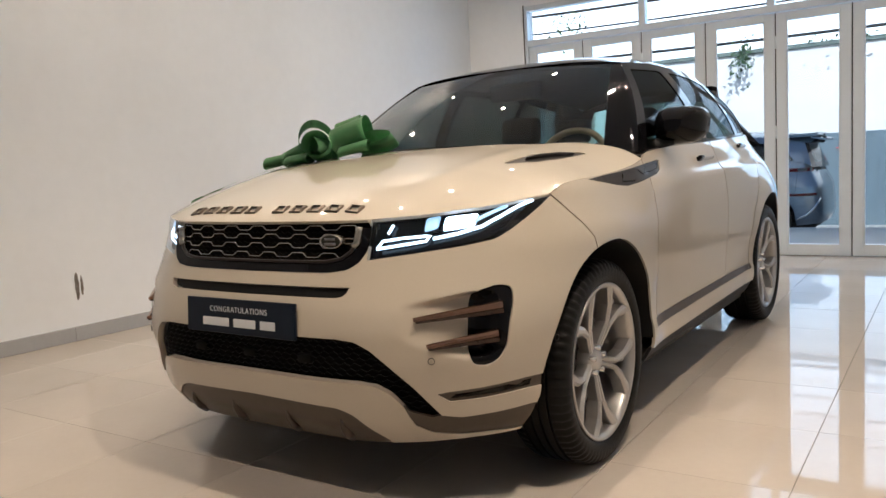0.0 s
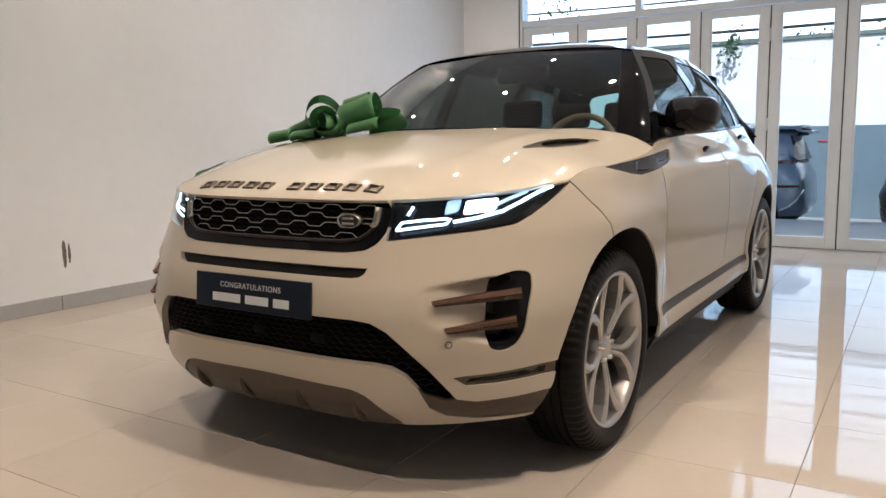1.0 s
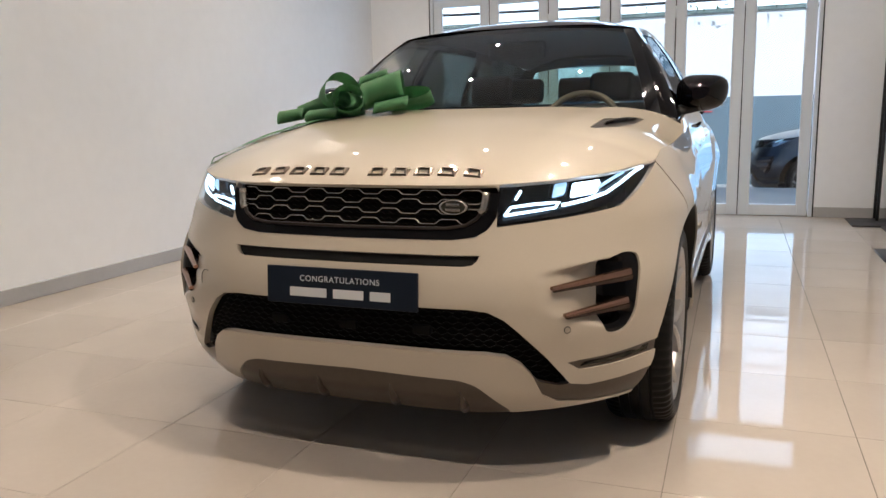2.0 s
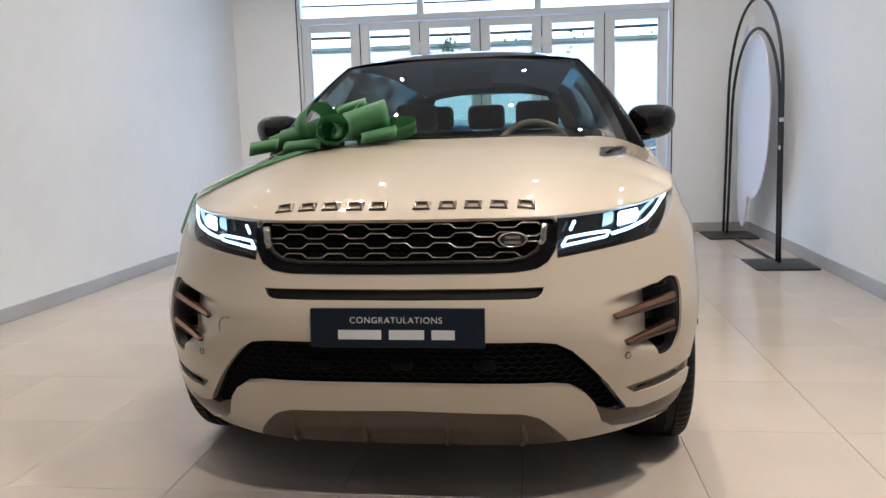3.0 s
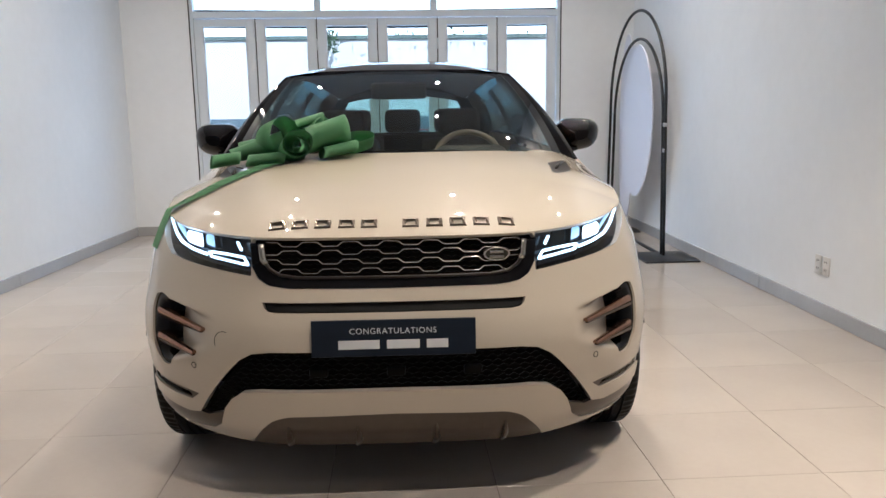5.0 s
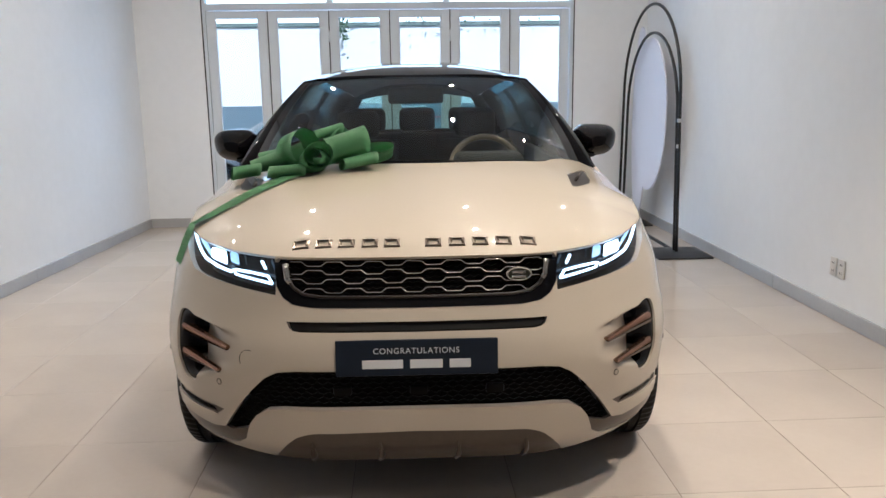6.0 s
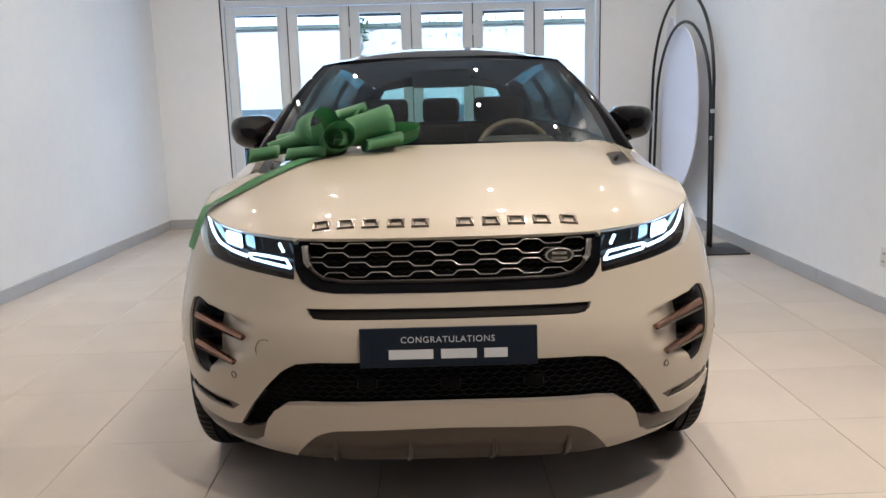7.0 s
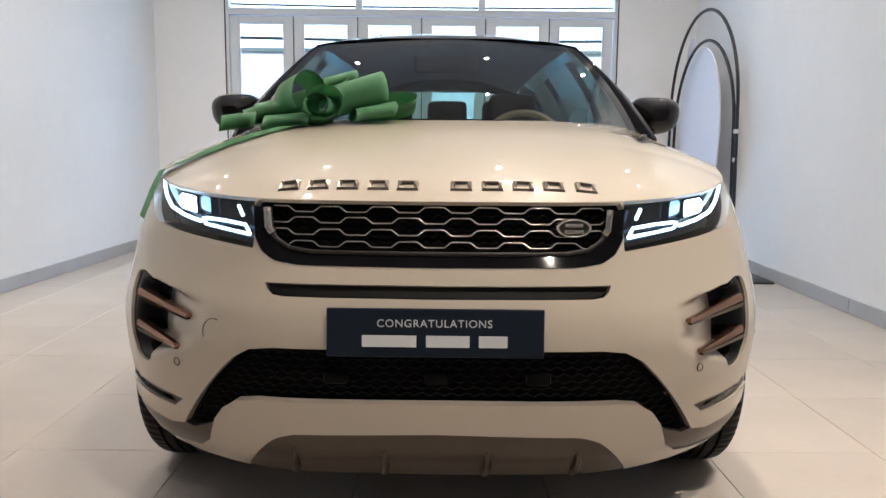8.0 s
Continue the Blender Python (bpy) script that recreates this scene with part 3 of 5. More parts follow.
gap_door_r = strip(FY([(3.29, 1.17), (3.27, 1.05), (3.15, 0.9), (2.99, 0.72), (2.90, 0.55), (2.90, 0.425)]), G)
gap_tail = strip(FY([(3.84, 1.17), (3.84, 1.0), (3.83, 0.78), (3.79, 0.70)]), G)
gap_sill = strip(FY([(1.34, 0.425), (2.2, 0.425), (2.90, 0.425)]), 0.004)
STRIP = FY([(1.30, 0.424), (2.2, 0.424), (2.92, 0.424), (2.92, 0.394), (2.2, 0.392), (1.30, 0.388)])
SILL = FY([(1.22, 0.310), (2.2, 0.315), (2.97, 0.320), (2.97, 0.20), (2.2, 0.20), (1.22, 0.20)])
FENDER = FY([(0.565, 1.02), (0.60, 0.93), (0.655, 0.87), (0.69, 0.82), (0.71, 0.6), (0.8, 0.15), (1.25, 0.15), (1.315, 0.40), (1.305, 0.6), (1.325, 1.0), (1.335, 1.14), (1.0, 1.2)])
DOOR_F = FY([(1.315, 0.425), (1.305, 0.6), (1.325, 1.0), (1.335, 1.2), (2.42, 1.2), (2.415, 0.9), (2.41, 0.6), (2.43, 0.425)])
DOOR_R = FY([(2.43, 0.425), (2.41, 0.6), (2.415, 0.9), (2.42, 1.2), (3.30, 1.2), (3.27, 1.05), (3.15, 0.9), (2.99, 0.72), (2.90, 0.55), (2.90, 0.425)])
SILLTOP = FY([(1.2, 0.425), (2.97, 0.425), (2.97, 0.3), (1.2, 0.3)])
QUARTER = FY([(2.87, 0.15), (2.90, 0.55), (2.99, 0.72), (3.15, 0.9), (3.27, 1.05), (3.30, 1.2), (3.84, 1.2), (3.84, 1.0), (3.83, 0.78), (3.79, 0.70), (3.76, 0.15)])
REAR = [(u_at_y(3.46, 0.5), 0.1), (u_at_y(3.46, 0.5), 1.3), (U_END + 0.1, 1.3), (U_END + 0.1, 0.1)]

LOOPS = [("arch", arch_loop(HUB_F)), ("arch", arch_loop(HUB_R)), ("grille", rounded(FX(GRILLE), 0.012)), ("lamp", rounded(FX(LAMP), 0.006)), ("slit", FX(SLIT)),
         ("intake", FX(INTAKE)), ("band", FX(BAND)), ("fog", FX(FOG)), ("vent", rounded(FX(VENT), 0.02)), ("skid", rounded(FX(SKID), 0.02)), ("side_vent", SIDE_VENT),
         ("gap", gap_bumper), ("gap", gap_door_f), ("gap", gap_door_m), ("gap", gap_door_r), ("gap", gap_tail), ("strip", STRIP), ("sill", SILL), ("gap", gap_sill),
         ("fender", FENDER), ("door_f", DOOR_F), ("door_r", DOOR_R), ("silltop", SILLTOP), ("quarter", QUARTER), ("rear", REAR)]
fine_pts = [(u_at_x(0.57, 0.6) + 0.0085 * i, 0.44 + 0.0085 * j + 0.004 * (i % 2)) for i in range(int((u_at_x(0.87, 0.6) - u_at_x(0.57, 0.6)) / 0.0085)) for j in range(38)]
VO, REG = cut_sheet(OUTER, LOOPS, 0.022, more=fine_pts)

car = thing("suv_car", CAR, "pearl-white SUV with gloss-black roof and lit headlights on tiles", "car")


def skin(name, key, material, label="", off=0.0, flange=0.012, both=True, parent=None):
    """One region of the skin: welded across the nose, or as a pair of left and right parts."""
    f = lambda u, z: body(u, z, off)
    if both:
        return part(name, sheet_bm(VO, REG[key], f, flange, both=True), material, parent or car, label)
    obs = []
    for mir in (False, True):
        obs.append(part(name, sheet_bm(VO, REG[key], f, flange, mirror=mir), material, parent or car, label))
    return obs


bumper = skin("front_bumper", "rest", M_PAINT, "pearl-white bumper", flange=0.022)
fenders = skin("front_fender", "fender", M_PAINT, both=False)
front_doors = skin("front_door", "door_f", M_PAINT, both=False)
rear_doors = skin("rear_door", "door_r", M_PAINT, both=False)
skin("sill_panel", "silltop", M_PAINT, both=False)
skin("rear_quarter", "quarter", M_PAINT, both=False)
skin("rear_bumper", "rear", M_PAINT)
skin("panel_joint", "gap", M_GAP, "dark shut line", off=0.008, flange=0.0, both=False)
skin("sill_strip", "strip", M_CLAD, "grey-brown trim strip", off=0.002, both=False)
skin("sill_cladding", "sill", M_BLACK, "black sill cladding", off=0.012, both=False)
skin("bumper_slit", "slit", M_BLACK, "narrow black air slit", off=0.016, flange=0.0)
skin("bumper_side_band", "band", M_CLAD, "grey-brown lower trim", off=0.004, both=False)
skin("fog_slot", "fog", M_CLAD, "grey-brown slot trim", off=0.006, both=False)
skin("side_vent", "side_vent", M_SATIN, "dark grey side vent", off=0.004, both=False)
skin("skid_plate", "skid", M_CLAD, "grey-brown skid plate", off=0.006, flange=0.01)
skin("intake_backing", "intake", M_VOID, "black lower intake", off=0.034, flange=0.0)
skin("corner_vent_recess", "vent", M_BLACKGLOSS, "black corner vent", off=0.008, flange=0.0, both=False)
skin("grille_backing", "grille", M_VOID, "black grille backing", off=0.034, flange=0.0)

# ---- bonnet ----
EDGE = [body(u, top_u(u)) for u in np.linspace(0.0, u_at_y(1.42, 1.05), 160)]
EDGE_Y = np.array([p.y for p in EDGE])
for i in range(1, len(EDGE_Y)):
    EDGE_Y[i] = max(EDGE_Y[i], EDGE_Y[i - 1] + 1e-6)
EDGE_X, EDGE_Z = np.array([p.x for p in EDGE]), np.array([min(p.z, 1.062) for p in EDGE])
crown = curve1([(0.05, 0.915), (0.095, 0.928), (0.13, 0.951), (0.17, 0.970), (0.25, 0.998), (0.4, 1.040), (0.6, 1.084), (0.8, 1.121), (1.0, 1.150), (1.2, 1.176), (1.45, 1.20)])


def bonnet_z(x, y):
    xe, ze = float(np.interp(y, EDGE_Y, EDGE_X)), float(np.interp(y, EDGE_Y, EDGE_Z))
    zc = crown(y)
    t = min(abs(x) / max(xe, 1e-4), 1.0)
    z = zc - (zc - ze) * t ** 4.2
    # faint power line towards the front corner
    ridge = abs(x) - (0.50 + 0.10 * (y - 0.3))
    return z + 0.004 * math.exp(-(ridge / 0.05) ** 2) * smooth01(0.25, 0.5, y) * (1 - smooth01(0.9, 1.1, y))


rear_edge = [(0, 1.0), (0.2, 1.008), (0.4, 1.035), (0.52, 1.06), (0.575, 1.095), (0.61, 1.16), (0.66, 1.225), (0.74, 1.30), (0.80, 1.345)]
bon_outer = [(float(np.interp(y, EDGE_Y, EDGE_X)) - 0.0015, y) for y in [float(q) for q in np.concatenate([EDGE_Y[2:60:2], np.linspace(EDGE_Y[60], 1.345, 60)])]]
bon_outer = [(-0.004, float(EDGE_Y[0]) + 0.001), (bon_outer[0][0] * 0.5, float(EDGE_Y[1]) + 0.0005)] + bon_outer + rear_edge[::-1] + [(-0.004, 1.0)]
BV = rounded([(0.622, 0.690), (0.640, 0.685), (0.708, 0.775), (0.738, 0.90), (0.756, 1.09), (0.735, 1.08), (0.690, 0.985), (0.636, 0.88)], 0.008)
BVO, BREG = cut_sheet(bon_outer, [("vent", BV)], 0.025)
bz = lambda off: (lambda x, y: (max(x, 0.0), y, bonnet_z(x, y) - off))
part("bonnet", sheet_bm(BVO, BREG["rest"], bz(0.0), 0.012, both=True), M_PAINT, car, "pearl-white bonnet")
for mir in (False, True):
    v = part("bonnet_vent", sheet_bm(BVO, BREG["vent"], bz(0.004), 0.0, mirror=mir), M_SATIN, car, "dark satin bonnet vent")
    sl = bmesh.new()
    pts = [(0.655, 0.79), (0.672, 0.86), (0.70, 0.95), (0.728, 1.03)]
    tube(sl, [((-1 if mir else 1) * x, y, bonnet_z(x, y) - 0.002) for x, y in pts], 0.016, 8, flat=0.35, taper=lambda t: 0.4 + 0.8 * math.sin(math.pi * (0.15 + 0.75 * t)))
    part("vent_louvre", sl, M_SATIN, v)

# ---- glasshouse ----
def lerp(a, b, t):
    return a + (b - a) * t


ws_base = lambda s: Vector((0.798 * s, 1.005 + 0.355 * abs(s) ** 2.6, 1.135 - 0.040 * s * s))
ws_top = lambda s: Vector((0.588 * s, 1.835 + 0.06 * s * s, 1.538 - 0.022 * s * s))


def screen(s, t, off=0.0):
    p = lerp(ws_base(s), ws_top(s), t)
    b = 0.030 * 4 * t * (1 - t) - off
    return p + Vector((0.25 * s, -0.45, 0.85)).normalized() * b


def patch(f, nu, nv, u0=0.0, u1=1.0, v0=0.0, v1=1.0, flip=False, thick=0.0):
    bm = bmesh.new()
    g = [[bm.verts.new(f(lerp(u0, u1, i / nu), lerp(v0, v1, j / nv))) for j in range(nv + 1)] for i in range(nu + 1)]
    for i in range(nu):
        for j in range(nv):
            q = (g[i][j], g[i + 1][j], g[i + 1][j + 1], g[i][j + 1])
            bm.faces.new(q[::-1] if flip else q)
    bm.normal_update()
    return bm


glass = part("windscreen", patch(lambda u, v: screen(u * 2 - 1, v), 32, 14, 0.035, 0.965, 0.045, 0.985), M_WINDSCREEN, car, "dark tinted windscreen")
glass.visible_shadow = False
for s0, s1, t0, t1 in ((0.0, 1.0, -0.02, 0.05), (0.0, 1.0, 0.98, 1.0), (0.0, 0.037, 0.045, 0.985), (0.963, 1.0, 0.045, 0.985)):
    part("windscreen_border", patch(lambda u, v: screen(u * 2 - 1, v, 0.003), 32, 10, s0, s1, t0, t1), M_BLACKGLOSS, car, "black ceramic border")

part("cowl", patch(lambda u, v: lerp(screen(u * 2 - 1, -0.02, 0.003), screen(u * 2 - 1, -0.02) + Vector((0, -0.05, -0.06)), v), 32, 3), M_BLACK, car, "black cowl under the windscreen")
roof_half = curve1([(1.83, 0.585), (2.0, 0.598), (2.5, 0.604), (3.0, 0.585), (3.6, 0.535), (4.1, 0.48)])
roof_mid = curve1([(1.83, 1.540), (2.0, 1.578), (2.3, 1.614), (2.7, 1.635), (3.1, 1.622), (3.57, 1.585), (4.06, 1.53)])
roof_edge = curve1([(1.83, 1.514), (2.0, 1.522), (2.3, 1.532), (2.7, 1.530), (3.1, 1.508), (3.57, 1.463), (4.06, 1.41)])


def roof(s, v):
    y = lerp(1.835 + 0.06 * s * s, 4.08 - 0.1 * s * s, v)
    zc, ze = roof_mid(y), roof_edge(y)
    return Vector((roof_half(y) * s, y, zc - (zc - ze) * abs(s) ** 3.0))


part("roof", patch(lambda u, v: roof(u * 2 - 1, v), 28, 40), M_BLACKGLOSS, car, "gloss-black roof")


def cabin_side(y, v, off=0.0):
    """Side of the glasshouse between belt (v=0) and roof edge (v=1); y is the place along the belt."""
    zb = top_side(max(y, 1.43))
    xb = body(u_at_y(y, min(zb, 1.17)), zb).x - 0.012
    yt = 1.895 + (y - 1.36) * (2.15 - 1.895) / (2.15 - 1.36) if y < 2.15 else (y - 0.20 * smooth01(3.26, 4.0, y) * (y - 3.26))
    xr, zr = roof_half(yt), roof_edge(yt)
    b = 0.028 * 4 * v * (1 - v)
    p = Vector((lerp(xb, xr, v), lerp(y, yt, v), lerp(zb, zr, v)))
    return p + Vector((0.93, 0, 0.35)) * (b - off)


SIDE_OUT = [(1.36, 0), (3.92, 0), (3.92, 1), (1.36, 1)]
WIN1 = rounded([(1.47, 0.03), (2.33, 0.03), (2.31, 0.90), (1.52, 0.90)], 0.03)
WIN2 = rounded([(2.45, 0.03), (3.20, 0.03), (3.10, 0.88), (2.43, 0.90)], 0.03)
WIN3 = rounded([(3.29, 0.04), (3.80, 0.06), (3.64, 0.80), (3.19, 0.87)], 0.03)
SVO, SREG = cut_sheet(SIDE_OUT, [("w1", WIN1), ("w2", WIN2), ("w3", WIN3)], 0.06)
cache = {}


def cabin_pt(off, mir):
    def f(y, v):
        k = (round(y, 5), round(v, 5), off)
        if k not in cache:
            cache[k] = cabin_side(y, v, off)
        return cache[k]
    return f


for mir in (False, True):
    part("pillar_panel", sheet_bm(SVO, SREG["rest"], cabin_pt(0.0, mir), 0.012, mirror=mir), M_BLACKGLOSS, car, "gloss-black window pillars")
    for k in ("w1", "w2", "w3"):
        w = part("side_window", sheet_bm(SVO, SREG[k], cabin_pt(0.004, mir), 0.0, mirror=mir), M_SIDEGLASS if k == "w1" else M_PRIVACY, car, "tinted side window")
        w.visible_shadow = False
    rail = bmesh.new()
    tube(rail, [(lambda p: Vector(((-p.x if mir else p.x), p.y, p.z)))(cabin_side(y, -0.005)) for y in np.linspace(1.45, 3.88, 60)], 0.006, 6)
    part("belt_moulding", rail, M_BLACK, car)

for mir in (False, True):
    sg = -1 if mir else 1
    bm = patch(lambda u, v: (lambda p: Vector((sg * p.x, p.y, p.z)))(lerp(screen(0.995, v, 0.004), cabin_side(1.362, v, 0.0), u) + Vector((0.5, -0.4, 0.3)) * (0.010 * math.sin(math.pi * u))), 6, 16, 0, 1, 0, 1, flip=mir)
    part("front_pillar", bm, M_BLACKGLOSS, car, "gloss-black windscreen pillar")

# tail: hatch with rear window and spoiler
hatch_low = lambda s: Vector((0.74 * s, 4.12 - 0.10 * s * s, 1.10))
hatch_top = lambda s: Vector((0.505 * s, 3.96 - 0.06 * s * s, 1.50 - 0.08 * s * s))
part("hatch_border", patch(lambda u, v: lerp(hatch_low(u * 2 - 1), hatch_top(u * 2 - 1), v), 20, 4, 0, 1, -0.05, 0.14, flip=True), M_BLACKGLOSS, car)
part("hatch_border", patch(lambda u, v: lerp(hatch_low(u * 2 - 1), hatch_top(u * 2 - 1), v), 20, 4, 0, 1, 0.86, 1.0, flip=True), M_BLACKGLOSS, car)
for a, b in ((0, 0.1), (0.9, 1)):
    part("hatch_border", patch(lambda u, v: lerp(hatch_low(u * 2 - 1), hatch_top(u * 2 - 1), v), 4, 8, a, b, 0.14, 0.86, flip=True), M_BLACKGLOSS, car)
rw = part("rear_window", patch(lambda u, v: lerp(hatch_low(u * 2 - 1), hatch_top(u * 2 - 1), v), 20, 8, 0.1, 0.9, 0.14, 0.86, flip=True), M_REARGLASS, car, "teal-tinted rear window")
rw.visible_shadow = False
sp = bmesh.new()
slab(sp, rounded([(-0.48, 3.96), (0.48, 3.96), (0.44, 4.18), (-0.44, 4.18)], 0.04), 0, 0.03, lambda x, y, d: (x, y, 1.535 - 0.25 * (y - 3.96) - 0.06 * (x / 0.5) ** 2 + d))
part("roof_spoiler", sp, M_BLACKGLOSS, car)

part("roof_end", patch(lambda u, v: lerp(roof(u * 2 - 1, 1.0), hatch_top(u * 2 - 1), v), 20, 2), M_BLACKGLOSS, car)
for sg in (1, -1):
    part("rear_pillar", patch(lambda u, v: (lambda p: Vector((sg * p.x, p.y, p.z)))(lerp(cabin_side(3.92, v), lerp(hatch_low(1), hatch_top(1), v), u)), 3, 10, flip=(sg < 0)), M_BLACKGLOSS, car, "gloss-black rear pillar")
# facets of the side vent
for sg in (1, -1):
    for poly in ([(1.06, 0.984), (1.16, 0.980), (1.30, 1.000), (1.26, 1.022), (1.10, 1.012)], [(1.30, 1.006), (1.41, 1.010), (1.48, 1.022), (1.50, 1.042), (1.34, 1.030)]):
        bm = bmesh.new()
        rim = [Vector((sg * p.x, p.y, p.z)) for p in (body(u_at_y(y, z), z, 0.003) for y, z in poly)]
        mid = sum(rim, Vector()) / len(rim) - Vector((sg * 0.012, 0, 0))
        vr, vm = [bm.verts.new(p) for p in rim], bm.verts.new(mid)
        for i in range(len(vr)):
            bm.faces.new((vr[i], vr[(i + 1) % len(vr)], vm))
        bmesh.ops.recalc_face_normals(bm, faces=bm.faces[:])
        part("side_vent_facet", bm, M_BLACKGLOSS, car, "gloss-black facet", smooth=False)


# ---- wheels ----
def tyre_bm():
    bm = bmesh.new()
    prof = [(0.272, -0.095), (0.284, -0.108), (0.305, -0.116), (0.328, -0.116), (0.346, -0.108), (0.357, -0.094), (0.3615, -0.075)]
    for c in (-0.052, -0.017, 0.017, 0.052):
        prof += [(0.3625, c - 0.006), (0.353, c - 0.005), (0.353, c + 0.005), (0.3625, c + 0.006)]
    prof += [(0.3615, 0.075), (0.357, 0.094), (0.346, 0.108), (0.328, 0.116), (0.305, 0.116), (0.284, 0.108), (0.272, 0.095)]
    lathe(bm, prof, 288)
    # shoulder grooves
    bm.normal_update()
    n = 288
    for v in bm.verts:
        r = math.hypot(v.co.y, v.co.z)
        a = (math.atan2(v.co.z, v.co.y) / (2 * math.pi) * n + 0.5 + (4 if v.co.x > 0 else 2)) % 4
        if r > 0.340 and abs(v.co.x) > 0.058 and a < 1:
            k = (r - 0.010) / r
            v.co.y *= k
            v.co.z *= k
    return bm


def rim_bm():
    bm = bmesh.new()
    lathe(bm, [(0.274, 0.098), (0.280, 0.106), (0.275, 0.110), (0.264, 0.105), (0.256, 0.085), (0.248, 0.02), (0.242, -0.09), (0.272, -0.10)], 80)
    return bm


def spoke_bm(k):
    """A split spoke: a stem from the hub that forks into two arms, with sloped flanks."""
    bm = bmesh.new()
    c = 2 * math.pi * k / 5
    def at(r, a, h):
        return Vector((h, r * math.sin(c + a), r * math.cos(c + a)))
    def bar(p, q, w0, w1, h0, h1, t):
        (r0, a0), (r1, a1) = p, q
        vs = []
        for r, a, w, h in ((r0, a0, w0, h0), (r1, a1, w1, h1)):
            dw = w / r
            vs.append([bm.verts.new(at(r, a - dw, h - 0.008)), bm.verts.new(at(r, a - dw * 0.35, h)), bm.verts.new(at(r, a + dw * 0.35, h)), bm.verts.new(at(r, a + dw, h - 0.008)),
                       bm.verts.new(at(r, a + dw * 1.15, h - t)), bm.verts.new(at(r, a - dw * 1.15, h - t))])
        for i in range(6):
            bm.faces.new((vs[0][i], vs[0][(i + 1) % 6], vs[1][(i + 1) % 6], vs[1][i]))
        bm.faces.new(vs[0][::-1])
        bm.faces.new(vs[1])
    for k in (1, -1):
        bar((0.045, 0.16 * k), (0.150, 0.085 * k), 0.009, 0.011, 0.070, 0.090, 0.045)
        bar((0.145, 0.085 * k), (0.205, 0.20 * k), 0.012, 0.016, 0.089, 0.098, 0.05)
        bar((0.203, 0.195 * k), (0.266, 0.34 * k), 0.016, 0.025, 0.098, 0.105, 0.05)
        bar((0.205, 0.12 * k), (0.262, 0.10 * k), 0.008, 0.012, 0.066, 0.074, 0.02)
    bar((0.050, 0.0), (0.150, 0.0), 0.010, 0.014, 0.056, 0.076, 0.03)
    bmesh.ops.recalc_face_normals(bm, faces=bm.faces[:])
    return bm


TYRE_ME = finish(tyre_bm(), "tyre", M_TYRE, angle=30)
RIM_ME = finish(rim_bm(), "rim", M_RIM)
SPOKE_ME = [finish(spoke_bm(k), "spoke", M_RIM, angle=20) for k in range(5)]
bm = bmesh.new()
lathe(bm, [(0.0, 0.080), (0.028, 0.080), (0.034, 0.076), (0.048, 0.070), (0.058, 0.062), (0.06, 0.02)], 32)
HUB_ME = finish(bm, "hub_cap", M_RIM)
bm = bmesh.new()
lathe(bm, [(0.0, 0.086), (0.009, 0.086), (0.011, 0.06)], 10)
NUT_ME = finish(bm, "wheel_nut", M_CHROME)
bm = bmesh.new()
lathe(bm, [(0.06, 0.015), (0.17, 0.015), (0.172, 0.005), (0.17, -0.012), (0.06, -0.012)], 56)
DISC_ME = finish(bm, "brake_disc", M_RIMDARK)
bm = boxbm(-0.03, 0.045, -0.20, -0.13, -0.085, 0.085, 0.012)
CAL_ME = finish(bm, "brake_caliper", M_RIMDARK)


def wheel(x, y, spin, flip):
    w = new("wheel")
    w.parent = car
    w.matrix_basis = pose(x, y, 0.3625, 0, 0, 180 if flip else 0) @ pose(0, 0, 0, spin, 0, 0)
    for n, me in (("tyre", TYRE_ME), ("rim", RIM_ME), ("hub_cap", HUB_ME), ("brake_disc", DISC_ME), ("brake_caliper", CAL_ME)):
        o = new(n, me)
        o.parent = w
    for k in range(5):
        a = 2 * math.pi * (k + 0.5) / 5
        o = new("wheel_nut", NUT_ME)
        o.parent = w
        o.location = (0, 0.046 * math.sin(a), 0.046 * math.cos(a))
    for me in SPOKE_ME:
        o = new("spoke", me)
        o.parent = w
    return w


for x, y, s, fl in ((0.820, HUB_F, 36, False), (-0.820, HUB_F, 40, True), (0.812, HUB_R, 30, False), (-0.812, HUB_R, 12, True)):
    wheel(x, y, s, fl)

# wheel housings and floor pan
for hy in (HUB_F, HUB_R):
    for mir in (1, -1):
        bm = bmesh.new()
        n = 30
        rings = []
        for xx in (0.925, 0.62):
            ring = []
            for a in np.linspace(radians(-1), radians(181), n):
                y, z = hy + (ARCH - 0.004) * math.cos(a), HUB_Z + (ARCH - 0.004) * math.sin(a)
                xo = xx
                if xx > 0.9:
                    xo = body(u_at_y(y, max(z, 0.26)), max(z, 0.26)).x - 0.006
                ring.append(bm.verts.new((mir * xo, y, z)))
            rings.append(ring)
        for i in range(n - 1):
            bm.faces.new((rings[0][i], rings[0][i + 1], rings[1][i + 1], rings[1][i]))
        bm.faces.new(rings[1])
        part("wheel_housing", bm, M_BLACK, car, "black wheel arch liner")
bm = bmesh.new()
box(bm, -0.62, 0.62, 0.20, 4.05, 0.24, 0.32, 0.02)
box(bm, -0.86, 0.86, 1.32, 3.0, 0.205, 0.30, 0.02)
# unseen tray added to stop light leaking under the nose
box(bm, -0.44, 0.44, 0.16, 0.40, 0.236, 0.26, 0.01)
part("floor_pan", bm, M_BLACK, car)

# ---- front details ----
def on_front(x, z, off=0.0):
    s = -1 if x < 0 else 1
    p = body(u_at_x(abs(x), z), z, off, False)
    return Vector((s * p.x, p.y, p.z))


